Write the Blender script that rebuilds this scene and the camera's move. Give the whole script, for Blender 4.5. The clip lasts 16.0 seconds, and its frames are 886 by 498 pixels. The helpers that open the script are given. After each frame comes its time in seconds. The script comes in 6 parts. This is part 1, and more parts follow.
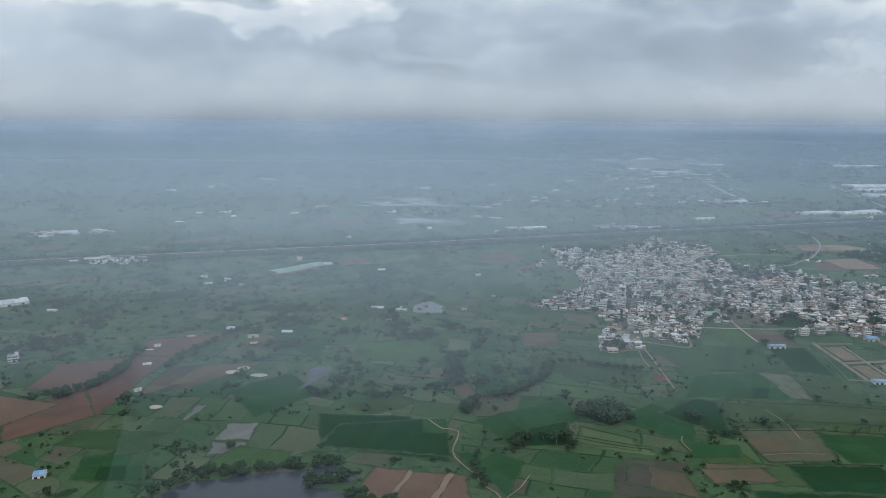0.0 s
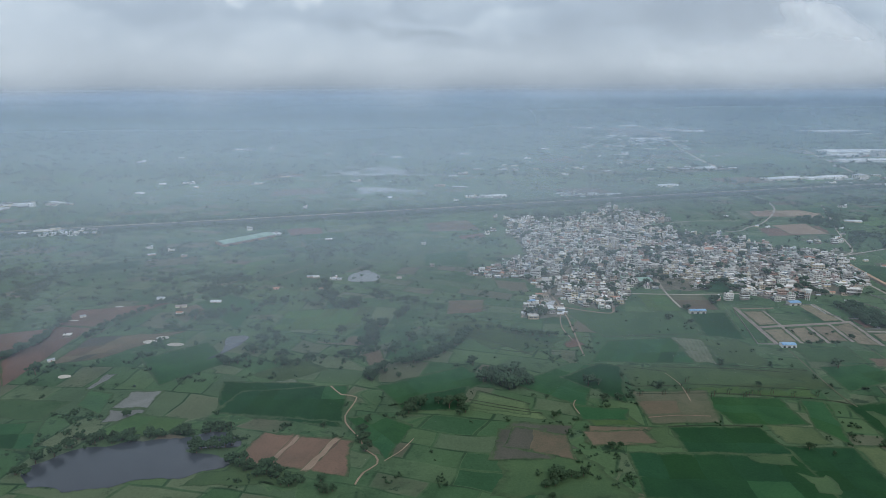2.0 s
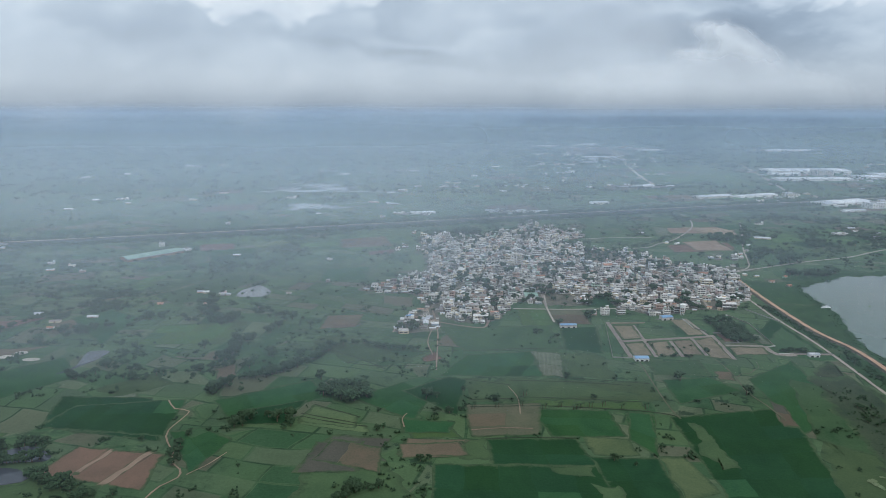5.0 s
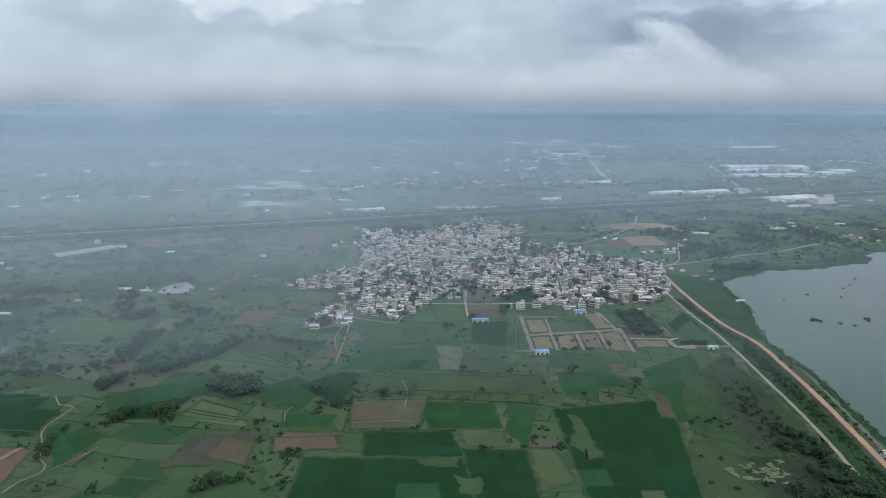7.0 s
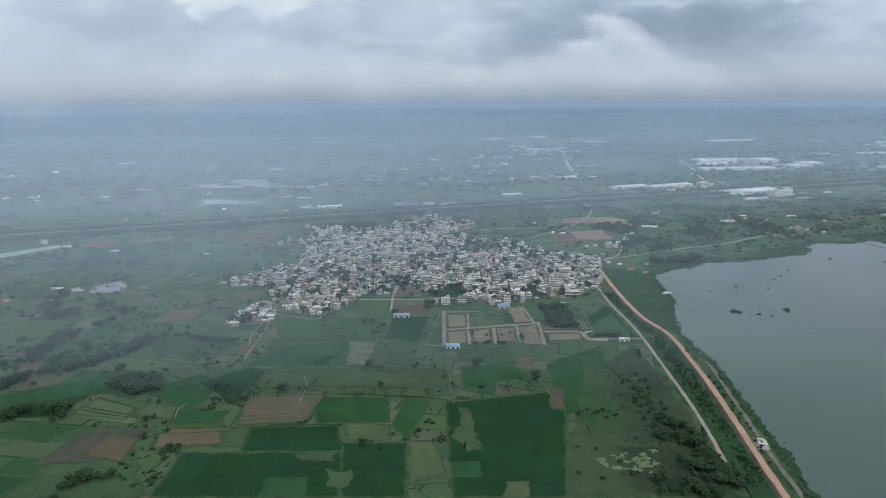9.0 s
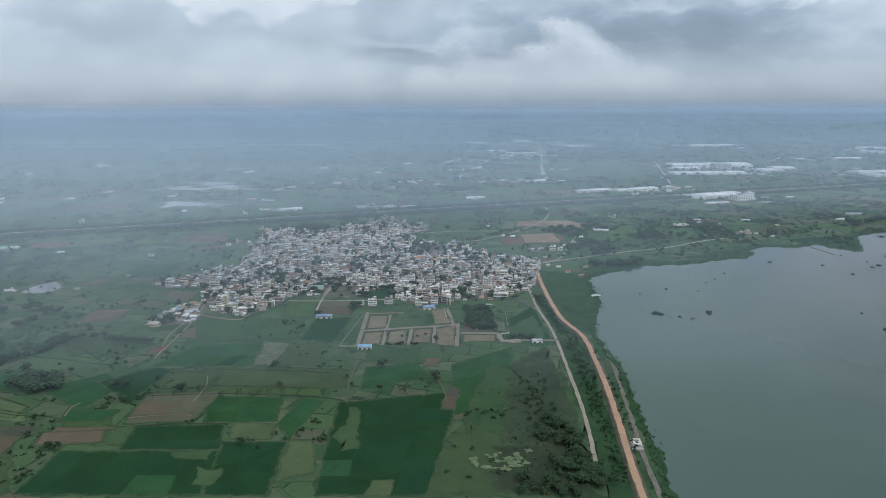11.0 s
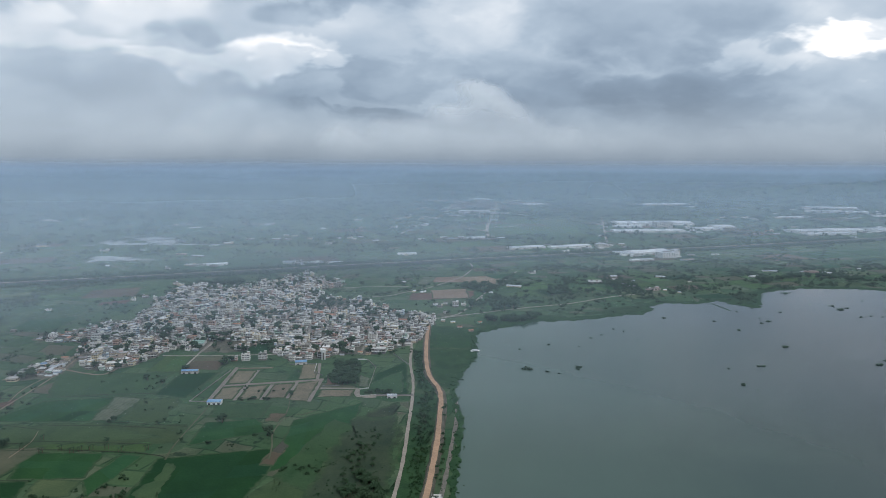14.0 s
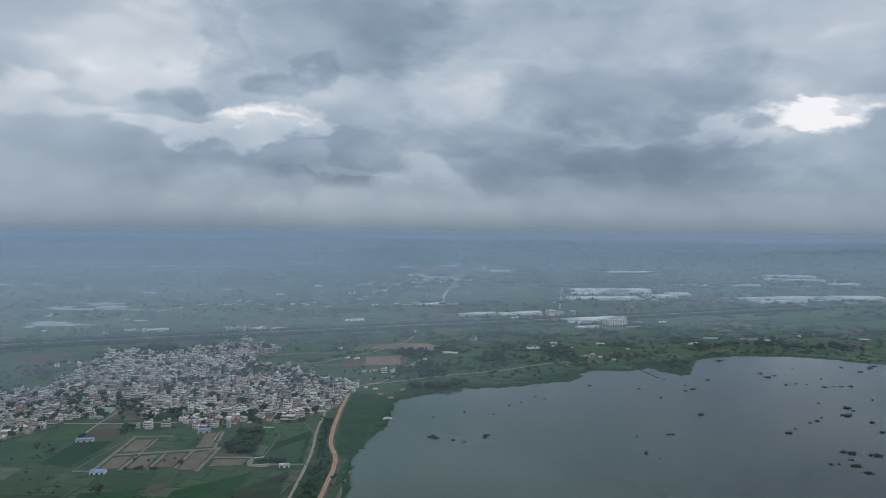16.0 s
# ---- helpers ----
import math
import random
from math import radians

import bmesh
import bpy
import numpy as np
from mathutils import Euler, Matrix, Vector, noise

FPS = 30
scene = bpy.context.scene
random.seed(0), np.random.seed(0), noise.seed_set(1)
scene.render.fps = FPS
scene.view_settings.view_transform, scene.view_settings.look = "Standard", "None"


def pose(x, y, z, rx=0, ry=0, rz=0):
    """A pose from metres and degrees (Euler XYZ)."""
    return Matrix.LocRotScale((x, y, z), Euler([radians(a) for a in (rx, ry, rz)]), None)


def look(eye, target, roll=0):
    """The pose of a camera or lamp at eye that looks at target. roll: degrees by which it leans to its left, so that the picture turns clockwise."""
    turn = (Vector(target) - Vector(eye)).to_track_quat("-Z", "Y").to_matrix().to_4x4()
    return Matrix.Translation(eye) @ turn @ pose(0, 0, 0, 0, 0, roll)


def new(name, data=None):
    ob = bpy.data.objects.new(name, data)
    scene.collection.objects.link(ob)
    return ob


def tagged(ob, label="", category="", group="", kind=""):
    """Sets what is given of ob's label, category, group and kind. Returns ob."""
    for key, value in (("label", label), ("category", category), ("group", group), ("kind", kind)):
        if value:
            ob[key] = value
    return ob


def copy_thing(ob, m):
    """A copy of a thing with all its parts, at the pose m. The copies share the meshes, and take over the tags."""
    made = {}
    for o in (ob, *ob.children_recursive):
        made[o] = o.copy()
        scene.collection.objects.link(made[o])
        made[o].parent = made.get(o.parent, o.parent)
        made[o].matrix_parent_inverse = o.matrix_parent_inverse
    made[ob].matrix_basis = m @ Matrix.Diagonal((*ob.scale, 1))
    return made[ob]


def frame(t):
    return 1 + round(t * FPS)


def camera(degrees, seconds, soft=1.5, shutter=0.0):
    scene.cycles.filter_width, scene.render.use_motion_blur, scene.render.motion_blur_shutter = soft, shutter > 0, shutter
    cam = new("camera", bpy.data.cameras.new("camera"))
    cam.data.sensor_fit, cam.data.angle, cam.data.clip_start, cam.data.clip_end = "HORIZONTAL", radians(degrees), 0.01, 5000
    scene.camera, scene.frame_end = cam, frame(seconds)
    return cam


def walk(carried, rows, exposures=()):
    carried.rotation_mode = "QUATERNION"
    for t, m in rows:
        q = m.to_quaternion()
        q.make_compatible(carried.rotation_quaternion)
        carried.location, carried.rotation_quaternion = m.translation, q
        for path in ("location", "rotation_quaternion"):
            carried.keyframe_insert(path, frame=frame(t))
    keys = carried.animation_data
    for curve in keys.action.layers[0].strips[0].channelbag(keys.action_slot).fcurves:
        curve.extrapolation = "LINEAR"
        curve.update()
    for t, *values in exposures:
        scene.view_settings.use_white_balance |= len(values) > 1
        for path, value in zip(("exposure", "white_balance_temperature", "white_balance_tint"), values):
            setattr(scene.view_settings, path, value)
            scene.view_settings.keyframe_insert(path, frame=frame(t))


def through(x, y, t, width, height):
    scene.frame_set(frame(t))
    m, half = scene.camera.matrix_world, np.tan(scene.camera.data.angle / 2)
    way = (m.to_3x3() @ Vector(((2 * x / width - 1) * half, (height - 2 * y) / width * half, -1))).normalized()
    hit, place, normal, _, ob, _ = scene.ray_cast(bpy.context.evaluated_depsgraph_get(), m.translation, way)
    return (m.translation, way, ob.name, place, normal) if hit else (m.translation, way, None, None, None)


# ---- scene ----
cam = camera(66.5, 16.0, soft=0.9)
PATH = [
    (0, (2.49, 4.36, 220.41), (1.37, 53.36, 210.41), 0.20),
    (0.5, (20.56, 4.45, 220.33), (19.56, 53.40, 210.25), 0.10),
    (1, (38.61, 4.46, 220.22), (37.56, 53.41, 210.07), -0.00),
    (1.5, (56.61, 4.20, 220.07), (55.43, 52.95, 209.10), -0.30),
    (2, (74.50, 3.71, 219.91), (73.55, 52.19, 207.71), -0.30),
    (2.5, (92.32, 3.09, 219.74), (91.84, 51.46, 207.06), -0.20),
    (3, (110.16, 2.42, 219.56), (110.06, 50.90, 207.31), -0.10),
    (3.5, (128.07, 1.69, 219.38), (128.05, 50.36, 207.86), 0.00),
    (4, (146.08, 0.88, 219.22), (146.05, 49.63, 208.07), 0.00),
    (6.5, (237.16, -3.84, 216.91), (238.11, 44.96, 206.04), 0.20),
    (7, (255.63, -4.95, 216.72), (256.78, 43.80, 205.62), 0.10),
    (7.5, (274.20, -6.15, 216.50), (275.50, 42.55, 205.25), -0.10),
    (8, (292.83, -7.36, 216.29), (294.13, 41.34, 205.04), -0.30),
    (8.5, (311.52, -8.59, 216.08), (312.84, 40.11, 204.78), -0.40),
    (9, (330.26, -9.91, 215.83), (331.66, 38.77, 204.51), -0.50),
    (11.5, (424.30, -17.19, 213.32), (425.83, 31.59, 202.39), -0.20),
    (12, (443.31, -18.89, 213.15), (444.96, 29.93, 202.42), -0.20),
    (12.5, (462.40, -20.73, 212.97), (464.37, 28.22, 202.99), -0.10),
    (13, (481.46, -22.64, 212.80), (483.74, 26.53, 204.07), 0.10),
    (13.5, (500.47, -24.64, 212.64), (502.97, 24.71, 205.02), 0.10),
    (14, (519.51, -26.73, 212.51), (522.19, 22.72, 205.63), 0.20),
    (14.5, (538.64, -28.90, 212.40), (541.51, 20.62, 206.20), 0.30),
    (15, (557.84, -31.12, 212.31), (561.06, 18.53, 207.39), 0.30),
    (15.5, (577.04, -33.40, 212.26), (580.61, 16.35, 208.91), 0.40),
    (16, (596.22, -35.71, 212.23), (600.07, 14.12, 210.28), 0.60),
]

walk(cam, [(t, look(eye, target, roll)) for t, eye, target, roll in PATH],
     exposures=[(0, 0.03, 6450, 14), (1.5, 0.04, 6450, 14), (2.5, 0.22, 6450, 14), (4, 0.22, 6450, 14), (9, 0.19, 6450, 14), (12.5, 0.16, 6400, 14), (14.5, -0.10, 6350, 14), (16, -0.34, 6300, 14)])

# ---- world, sun ----
import collections

SUN_EL, SUN_AZ = radians(52), radians(150)
world = bpy.data.worlds.new("overcast_sky")
scene.world = world
world.use_nodes = True


# thin places and dark bellies of the cloud deck: azimuth, elevation, half width, half height, strength, softness of the edge
SKY_GAPS = (
    (-0.320, 0.127, 0.075, 0.014, 0.23, 0.85), (-0.205, 0.126, 0.050, 0.034, 0.20, 0.95), (-0.130, 0.124, 0.045, 0.022, 0.20, 0.85),
    (-0.155, 0.152, 0.060, 0.014, 0.16, 0.95), (-0.455, 0.146, 0.130, 0.020, 0.20, 1.00), (-0.370, 0.215, 0.110, 0.060, 0.16, 1.00),
    (0.090, 0.180, 0.090, 0.040, 0.10, 1.00), (0.560, 0.148, 0.070, 0.022, 0.28, 0.85), (0.495, 0.120, 0.060, 0.016, 0.12, 0.95),
    (0.640, 0.155, 0.080, 0.020, 0.17, 1.00))
SKY_BELLIES = (
    (-0.275, 0.170, 0.055, 0.020, -0.14, 0.80), (-0.140, 0.205, 0.060, 0.028, -0.16, 0.80), (-0.070, 0.268, 0.150, 0.062, -0.19, 1.00),
    (-0.230, 0.246, 0.045, 0.030, -0.10, 0.90), (0.350, 0.180, 0.190, 0.050, -0.17, 1.00), (0.300, 0.260, 0.200, 0.034, -0.09, 1.00),
    (0.440, 0.060, 0.150, 0.026, -0.07, 1.00), (0.360, 0.095, 0.120, 0.026, -0.07, 1.00), (0.010, 0.058, 0.140, 0.018, -0.11, 1.00),
    (-0.030, 0.110, 0.130, 0.020, -0.09, 1.00), (-0.060, 0.066, 0.060, 0.010, -0.07, 0.90), (-0.400, 0.090, 0.120, 0.020, -0.07, 1.00),
    (0.220, 0.092, 0.190, 0.030, -0.06, 0.90))


def build_world():
    nt = world.node_tree
    nt.nodes.clear()
    N, L = nt.nodes.new, nt.links.new

    def math_node(op, a, b=None, c=None, clamp=False):
        n = N("ShaderNodeMath")
        n.operation, n.use_clamp = op, clamp
        for k, v in enumerate((a, b, c)):
            if v is None:
                continue
            if isinstance(v, (int, float)):
                n.inputs[k].default_value = v
            else:
                L(v, n.inputs[k])
        return n.outputs[0]

    def mix(fac, a, b):
        n = N("ShaderNodeMix")
        n.data_type = "RGBA"
        for sock, v in ((n.inputs[0], fac), (n.inputs[6], a), (n.inputs[7], b)):
            if isinstance(v, (int, float)):
                sock.default_value = v
            elif isinstance(v, tuple):
                sock.default_value = (*v, 1)
            else:
                L(v, sock)
        return n.outputs[2]

    def smooth(v, lo, hi):
        n = N("ShaderNodeMapRange")
        n.interpolation_type = "SMOOTHSTEP"
        L(v, n.inputs[0])
        n.inputs[1].default_value, n.inputs[2].default_value = lo, hi
        return n.outputs[0]

    tc = N("ShaderNodeTexCoord")
    sep = N("ShaderNodeSeparateXYZ")
    L(tc.outputs["Generated"], sep.inputs[0])
    x, y, z = sep.outputs
    up = math_node("MAXIMUM", z, 0.0)
    zc = math_node("ADD", up, 0.62)
    comb = N("ShaderNodeCombineXYZ")
    L(math_node("DIVIDE", x, zc), comb.inputs[0])
    L(math_node("DIVIDE", y, zc), comb.inputs[1])
    L(math_node("MULTIPLY", z, 1.6), comb.inputs[2])

    def shifted(shift):
        m = N("ShaderNodeMapping")
        m.inputs["Location"].default_value = shift
        L(comb.outputs[0], m.inputs[0])
        return m.outputs[0]

    def cloud_noise(scale, detail, rough, dist, shift):
        n = N("ShaderNodeTexNoise")
        n.inputs["Scale"].default_value = scale
        n.inputs["Detail"].default_value = detail
        n.inputs["Roughness"].default_value = rough
        n.inputs["Distortion"].default_value = dist
        L(shifted(shift), n.inputs["Vector"])
        return n

    def billow(scale, shift):
        """Rounded heads of cloud: smooth cells whose places are stirred by noise."""
        stir = cloud_noise(scale * 1.3, 4.0, 0.55, 0.0, shift)
        add = N("ShaderNodeVectorMath")
        add.operation = "MULTIPLY_ADD"
        L(stir.outputs["Color"], add.inputs[0])
        add.inputs[1].default_value = (0.9 / scale, 0.9 / scale, 0.9 / scale)
        L(shifted(shift), add.inputs[2])
        v = N("ShaderNodeTexVoronoi")
        v.feature = "SMOOTH_F1"
        v.inputs["Scale"].default_value = scale
        v.inputs["Smoothness"].default_value = 0.55
        v.inputs["Detail"].default_value = 2.5
        v.inputs["Roughness"].default_value = 0.45
        L(add.outputs[0], v.inputs["Vector"])
        return v.outputs["Distance"]

    big = cloud_noise(2.4, 5.0, 0.5, 0.25, (3.1, 1.7, 0.0)).outputs["Fac"]
    fine = billow(5.0, (7.7, 4.2, 2.0))
    wave_a = math_node("SUBTRACT", cloud_noise(7.5, 4.0, 0.52, 0.3, (1.3, 9.2, 5.0)).outputs["Fac"], 0.5)
    wave_b = math_node("SUBTRACT", cloud_noise(7.5, 4.0, 0.52, 0.3, (6.1, 2.9, 8.0)).outputs["Fac"], 0.5)
    value = math_node("ADD", math_node("ADD", 0.60, math_node("MULTIPLY", smooth(z, 0.07, 0.19), 0.19)),
                      math_node("ADD", math_node("MULTIPLY", math_node("SUBTRACT", big, 0.5), 0.50), math_node("MULTIPLY", math_node("SUBTRACT", 0.42, fine), 0.28)))
    az = math_node("ADD", math_node("ARCTAN2", x, y), math_node("MULTIPLY", wave_a, 0.26))
    el = math_node("ADD", z, math_node("MULTIPLY", wave_b, 0.12))
    for a0, e0, ra, re, gain, soft in SKY_GAPS + SKY_BELLIES:
        da = math_node("DIVIDE", math_node("SUBTRACT", az, a0), ra)
        de = math_node("DIVIDE", math_node("SUBTRACT", el, e0), re)
        d = math_node("ADD", math_node("MULTIPLY", da, da), math_node("MULTIPLY", de, de))
        value = math_node("ADD", value, math_node("MULTIPLY", smooth(d, 0.75 + 0.75 * soft, 0.75 - 0.55 * soft), gain))
    ramp = N("ShaderNodeValToRGB")
    L(value, ramp.inputs[0])
    els = ramp.color_ramp.elements
    els[0].position, els[0].color = 0.08, (0.165, 0.230, 0.305, 1)
    els[1].position, els[1].color = 1.0, (1.20, 1.20, 1.18, 1)
    for p, c in ((0.28, (0.225, 0.300, 0.382)), (0.40, (0.285, 0.375, 0.468)), (0.50, (0.368, 0.468, 0.560)), (0.60, (0.462, 0.568, 0.656)), (0.76, (0.64, 0.73, 0.79)), (0.88, (0.86, 0.92, 0.94))):
        e = els.new(p)
        e.color = (*c, 1)
    # haze swallows the clouds towards the horizon
    sky = mix(math_node("MULTIPLY", smooth(z, 0.09, 0.0), 0.75), ramp.outputs[0], (0.390, 0.468, 0.525))
    sky = mix(smooth(math_node("ADD", z, math_node("MULTIPLY", wave_b, 0.02)), 0.030, -0.024), sky, (0.235, 0.303, 0.368))
    gain = math_node("ADD", math_node("MULTIPLY", smooth(z, 0.32, 0.95), 0.25), 1.0)
    clouds = N("ShaderNodeBackground")
    L(sky, clouds.inputs[0])
    L(gain, clouds.inputs[1])
    nishita = N("ShaderNodeTexSky")
    nishita.sky_type, nishita.sun_disc = "NISHITA", False
    nishita.sun_elevation, nishita.sun_rotation = SUN_EL, SUN_AZ
    clear = N("ShaderNodeBackground")
    L(nishita.outputs[0], clear.inputs[0])
    clear.inputs[1].default_value = 0.08
    ms = N("ShaderNodeMixShader")
    ms.inputs[0].default_value = 0.94
    L(clear.outputs[0], ms.inputs[1])
    L(clouds.outputs[0], ms.inputs[2])
    out = N("ShaderNodeOutputWorld")
    L(ms.outputs[0], out.inputs[0])


build_world()
sun = new("sun", bpy.data.lights.new("sun", "SUN"))
sun.data.energy, sun.data.angle, sun.data.color = 1.25, radians(25), (1.0, 0.96, 0.9)
sun.matrix_world = look((0, 0, 900), (-300 * math.sin(SUN_AZ), -300 * math.cos(SUN_AZ), 900 - 300 * math.tan(SUN_EL)))

# ---- materials ----
MATS = {}


class Tree:
    """Small wrapper that builds a node material."""

    def __init__(self, name):
        self.mat = bpy.data.materials.new(name)
        self.mat.use_nodes = True
        self.nt = self.mat.node_tree
        self.nt.nodes.clear()
        self.out = self.nt.nodes.new("ShaderNodeOutputMaterial")
        MATS[name] = self.mat

    def node(self, kind, **inputs):
        n = self.nt.nodes.new(kind)
        for k, v in inputs.items():
            self.put(n.inputs[k.replace("_", " ")], v)
        return n

    def put(self, sock, v):
        if isinstance(v, bpy.types.NodeSocket):
            self.nt.links.new(v, sock)
        elif isinstance(v, tuple) and len(v) == 3 and sock.type == "RGBA":
            sock.default_value = (*v, 1)
        else:
            sock.default_value = v

    def pos(self):
        return self.node("ShaderNodeTexCoord").outputs["Object"]

    def world_pos(self):
        return self.node("ShaderNodeNewGeometry").outputs["Position"]

    def tone(self):
        """A random number for each object, or for each piece of a joined mesh that carries the attribute tone."""
        a = self.node("ShaderNodeAttribute")
        a.attribute_name = "tone"
        return self.math("FRACT", self.math("ADD", self.node("ShaderNodeObjectInfo").outputs["Random"], a.outputs["Fac"]))

    def mapped(self, vec, scale=(1, 1, 1), rot=0.0, loc=(0, 0, 0)):
        m = self.node("ShaderNodeMapping")
        self.put(m.inputs[0], vec)
        m.inputs["Scale"].default_value = scale
        m.inputs["Rotation"].default_value = (0, 0, rot)
        m.inputs["Location"].default_value = loc
        return m.outputs[0]

    def noise(self, vec, scale, detail=4.0, rough=0.55, dist=0.0):
        n = self.node("ShaderNodeTexNoise", Scale=scale, Detail=detail, Roughness=rough, Distortion=dist)
        self.put(n.inputs["Vector"], vec)
        return n.outputs["Fac"]

    def math(self, op, a, b=0.0, clamp=False):
        n = self.nt.nodes.new("ShaderNodeMath")
        n.operation, n.use_clamp = op, clamp
        self.put(n.inputs[0], a)
        self.put(n.inputs[1], b)
        return n.outputs[0]

    def mix(self, fac, a, b, mode="MIX"):
        n = self.nt.nodes.new("ShaderNodeMix")
        n.data_type, n.blend_type = "RGBA", mode
        self.put(n.inputs[0], fac)
        self.put(n.inputs[6], a)
        self.put(n.inputs[7], b)
        return n.outputs[2]

    def smooth(self, v, lo, hi):
        n = self.nt.nodes.new("ShaderNodeMapRange")
        n.interpolation_type = "SMOOTHSTEP"
        self.put(n.inputs[0], v)
        n.inputs[1].default_value, n.inputs[2].default_value = lo, hi
        return n.outputs[0]

    def ramp(self, v, stops, constant=False):
        n = self.nt.nodes.new("ShaderNodeValToRGB")
        self.put(n.inputs[0], v)
        els = n.color_ramp.elements
        if constant:
            n.color_ramp.interpolation = "CONSTANT"
        while len(els) < len(stops):
            els.new(0.5)
        for e, (p, c) in zip(els, stops):
            e.position, e.color = p, (*c, 1)
        return n.outputs[0]

    def principled(self, color, rough=0.9, metal=0.0, spec=0.3, height=None, bump=0.3, dist=0.3):
        p = self.node("ShaderNodeBsdfPrincipled", Roughness=rough, Metallic=metal)
        self.put(p.inputs["Base Color"], color)
        p.inputs["Specular IOR Level"].default_value = spec
        if height is not None:
            b = self.node("ShaderNodeBump", Strength=bump, Distance=dist)
            self.put(b.inputs["Height"], height)
            self.put(p.inputs["Normal"], b.outputs[0])
        self.nt.links.new(p.outputs[0], self.out.inputs[0])
        return self.mat


def soil_or_crop(name, light, dark, rows=0.0, patch=0.035, grain=0.6, spread=0.24):
    """A crop or bare soil: broad patches, fine grain, optional planting rows, and a tone of its own for each field."""
    m = Tree(name)
    p = m.world_pos()
    rnd = m.tone()
    broad = m.noise(p, patch, 5, 0.6, 0.6)
    fine = m.noise(p, grain, 6, 0.65)
    t = m.math("ADD", m.math("MULTIPLY", broad, 0.65), m.math("MULTIPLY", fine, 0.45))
    if rows:
        w = m.node("ShaderNodeTexWave", Scale=0.09, Distortion=2.5, Detail=3.0)
        m.put(w.inputs["Vector"], m.mapped(p, (1, 1, 1), 0.12))
        t = m.math("ADD", t, m.math("MULTIPLY", m.math("SUBTRACT", w.outputs["Fac"], 0.5), rows))
    col = m.ramp(t, ((0.32, dark), (0.74, light)))
    hsv = m.node("ShaderNodeHueSaturation", Color=col)
    m.put(hsv.inputs["Hue"], m.math("ADD", 0.488, m.math("MULTIPLY", rnd, 0.024)))
    m.put(hsv.inputs["Value"], m.math("ADD", 1.0 - spread / 2, m.math("MULTIPLY", rnd, spread)))
    # weeds of the field margin creep in where the mesh carries the attribute margin
    margin = m.node("ShaderNodeAttribute")
    margin.attribute_name = "margin"
    creep = m.noise(p, 0.22, 5, 0.65)
    weeds = m.ramp(m.noise(p, 0.09, 5, 0.7), ((0.32, (0.022, 0.046, 0.024)), (0.72, (0.062, 0.092, 0.044))))
    f = m.smooth(m.math("ADD", margin.outputs["Fac"], m.math("MULTIPLY", m.math("SUBTRACT", creep, 0.5), 1.1)), 0.42, 1.0)
    col = m.mix(f, hsv.outputs[0], weeds)
    return m.principled(col, 0.95, spec=0.1, height=fine, bump=0.5, dist=0.4)


soil_or_crop("paddy_deep", (0.015, 0.054, 0.020), (0.008, 0.032, 0.014), spread=0.14)
soil_or_crop("paddy", (0.027, 0.080, 0.028), (0.013, 0.048, 0.020), spread=0.18)
soil_or_crop("grass", (0.048, 0.096, 0.042), (0.022, 0.056, 0.027))
soil_or_crop("bright_grass", (0.062, 0.110, 0.038), (0.030, 0.068, 0.027))
soil_or_crop("dry_grass", (0.098, 0.130, 0.062), (0.046, 0.080, 0.038))
soil_or_crop("olive", (0.060, 0.094, 0.042), (0.028, 0.056, 0.027))
soil_or_crop("fallow", (0.108, 0.102, 0.068), (0.050, 0.066, 0.039))
soil_or_crop("grey_fallow", (0.086, 0.080, 0.066), (0.044, 0.054, 0.040))
soil_or_crop("red_fallow", (0.125, 0.088, 0.064), (0.058, 0.064, 0.041))
soil_or_crop("red_soil", (0.150, 0.092, 0.068), (0.080, 0.060, 0.045))
soil_or_crop("bare_plot", (0.185, 0.150, 0.108), (0.095, 0.092, 0.062), patch=0.08)
soil_or_crop("tan_soil", (0.260, 0.190, 0.138), (0.135, 0.104, 0.076))
soil_or_crop("pale_rows", (0.125, 0.132, 0.095), (0.050, 0.074, 0.042), patch=0.12, rows=0.10)
soil_or_crop("tarmac_grey", (0.160, 0.162, 0.155), (0.095, 0.104, 0.095))
soil_or_crop("marsh", (0.048, 0.060, 0.036), (0.018, 0.036, 0.022), patch=0.05)
soil_or_crop("reeds", (0.034, 0.074, 0.030), (0.013, 0.036, 0.018), patch=0.07)
soil_or_crop("algae", (0.160, 0.200, 0.110), (0.050, 0.085, 0.045), patch=0.15)
soil_or_crop("dirt_road", (0.520, 0.345, 0.215), (0.250, 0.180, 0.115), patch=0.08)
soil_or_crop("gravel_road", (0.350, 0.305, 0.255), (0.190, 0.165, 0.130), patch=0.1)
soil_or_crop("layout_gravel", (0.255, 0.220, 0.185), (0.150, 0.135, 0.110), patch=0.12)
soil_or_crop("village_earth", (0.150, 0.130, 0.105), (0.035, 0.048, 0.030), patch=0.09)
soil_or_crop("pale_clay", (0.420, 0.390, 0.330), (0.290, 0.270, 0.220), patch=0.15)
soil_or_crop("stone_path", (0.190, 0.165, 0.145), (0.075, 0.078, 0.062), patch=0.15)
soil_or_crop("asphalt", (0.060, 0.064, 0.070), (0.034, 0.037, 0.041))
soil_or_crop("concrete", (0.430, 0.420, 0.395), (0.280, 0.275, 0.260), patch=0.2)
soil_or_crop("foliage", (0.044, 0.076, 0.038), (0.020, 0.040, 0.023), patch=0.3, grain=1.4)
soil_or_crop("bark", (0.150, 0.110, 0.080), (0.070, 0.052, 0.040), patch=1.0, grain=5.0)


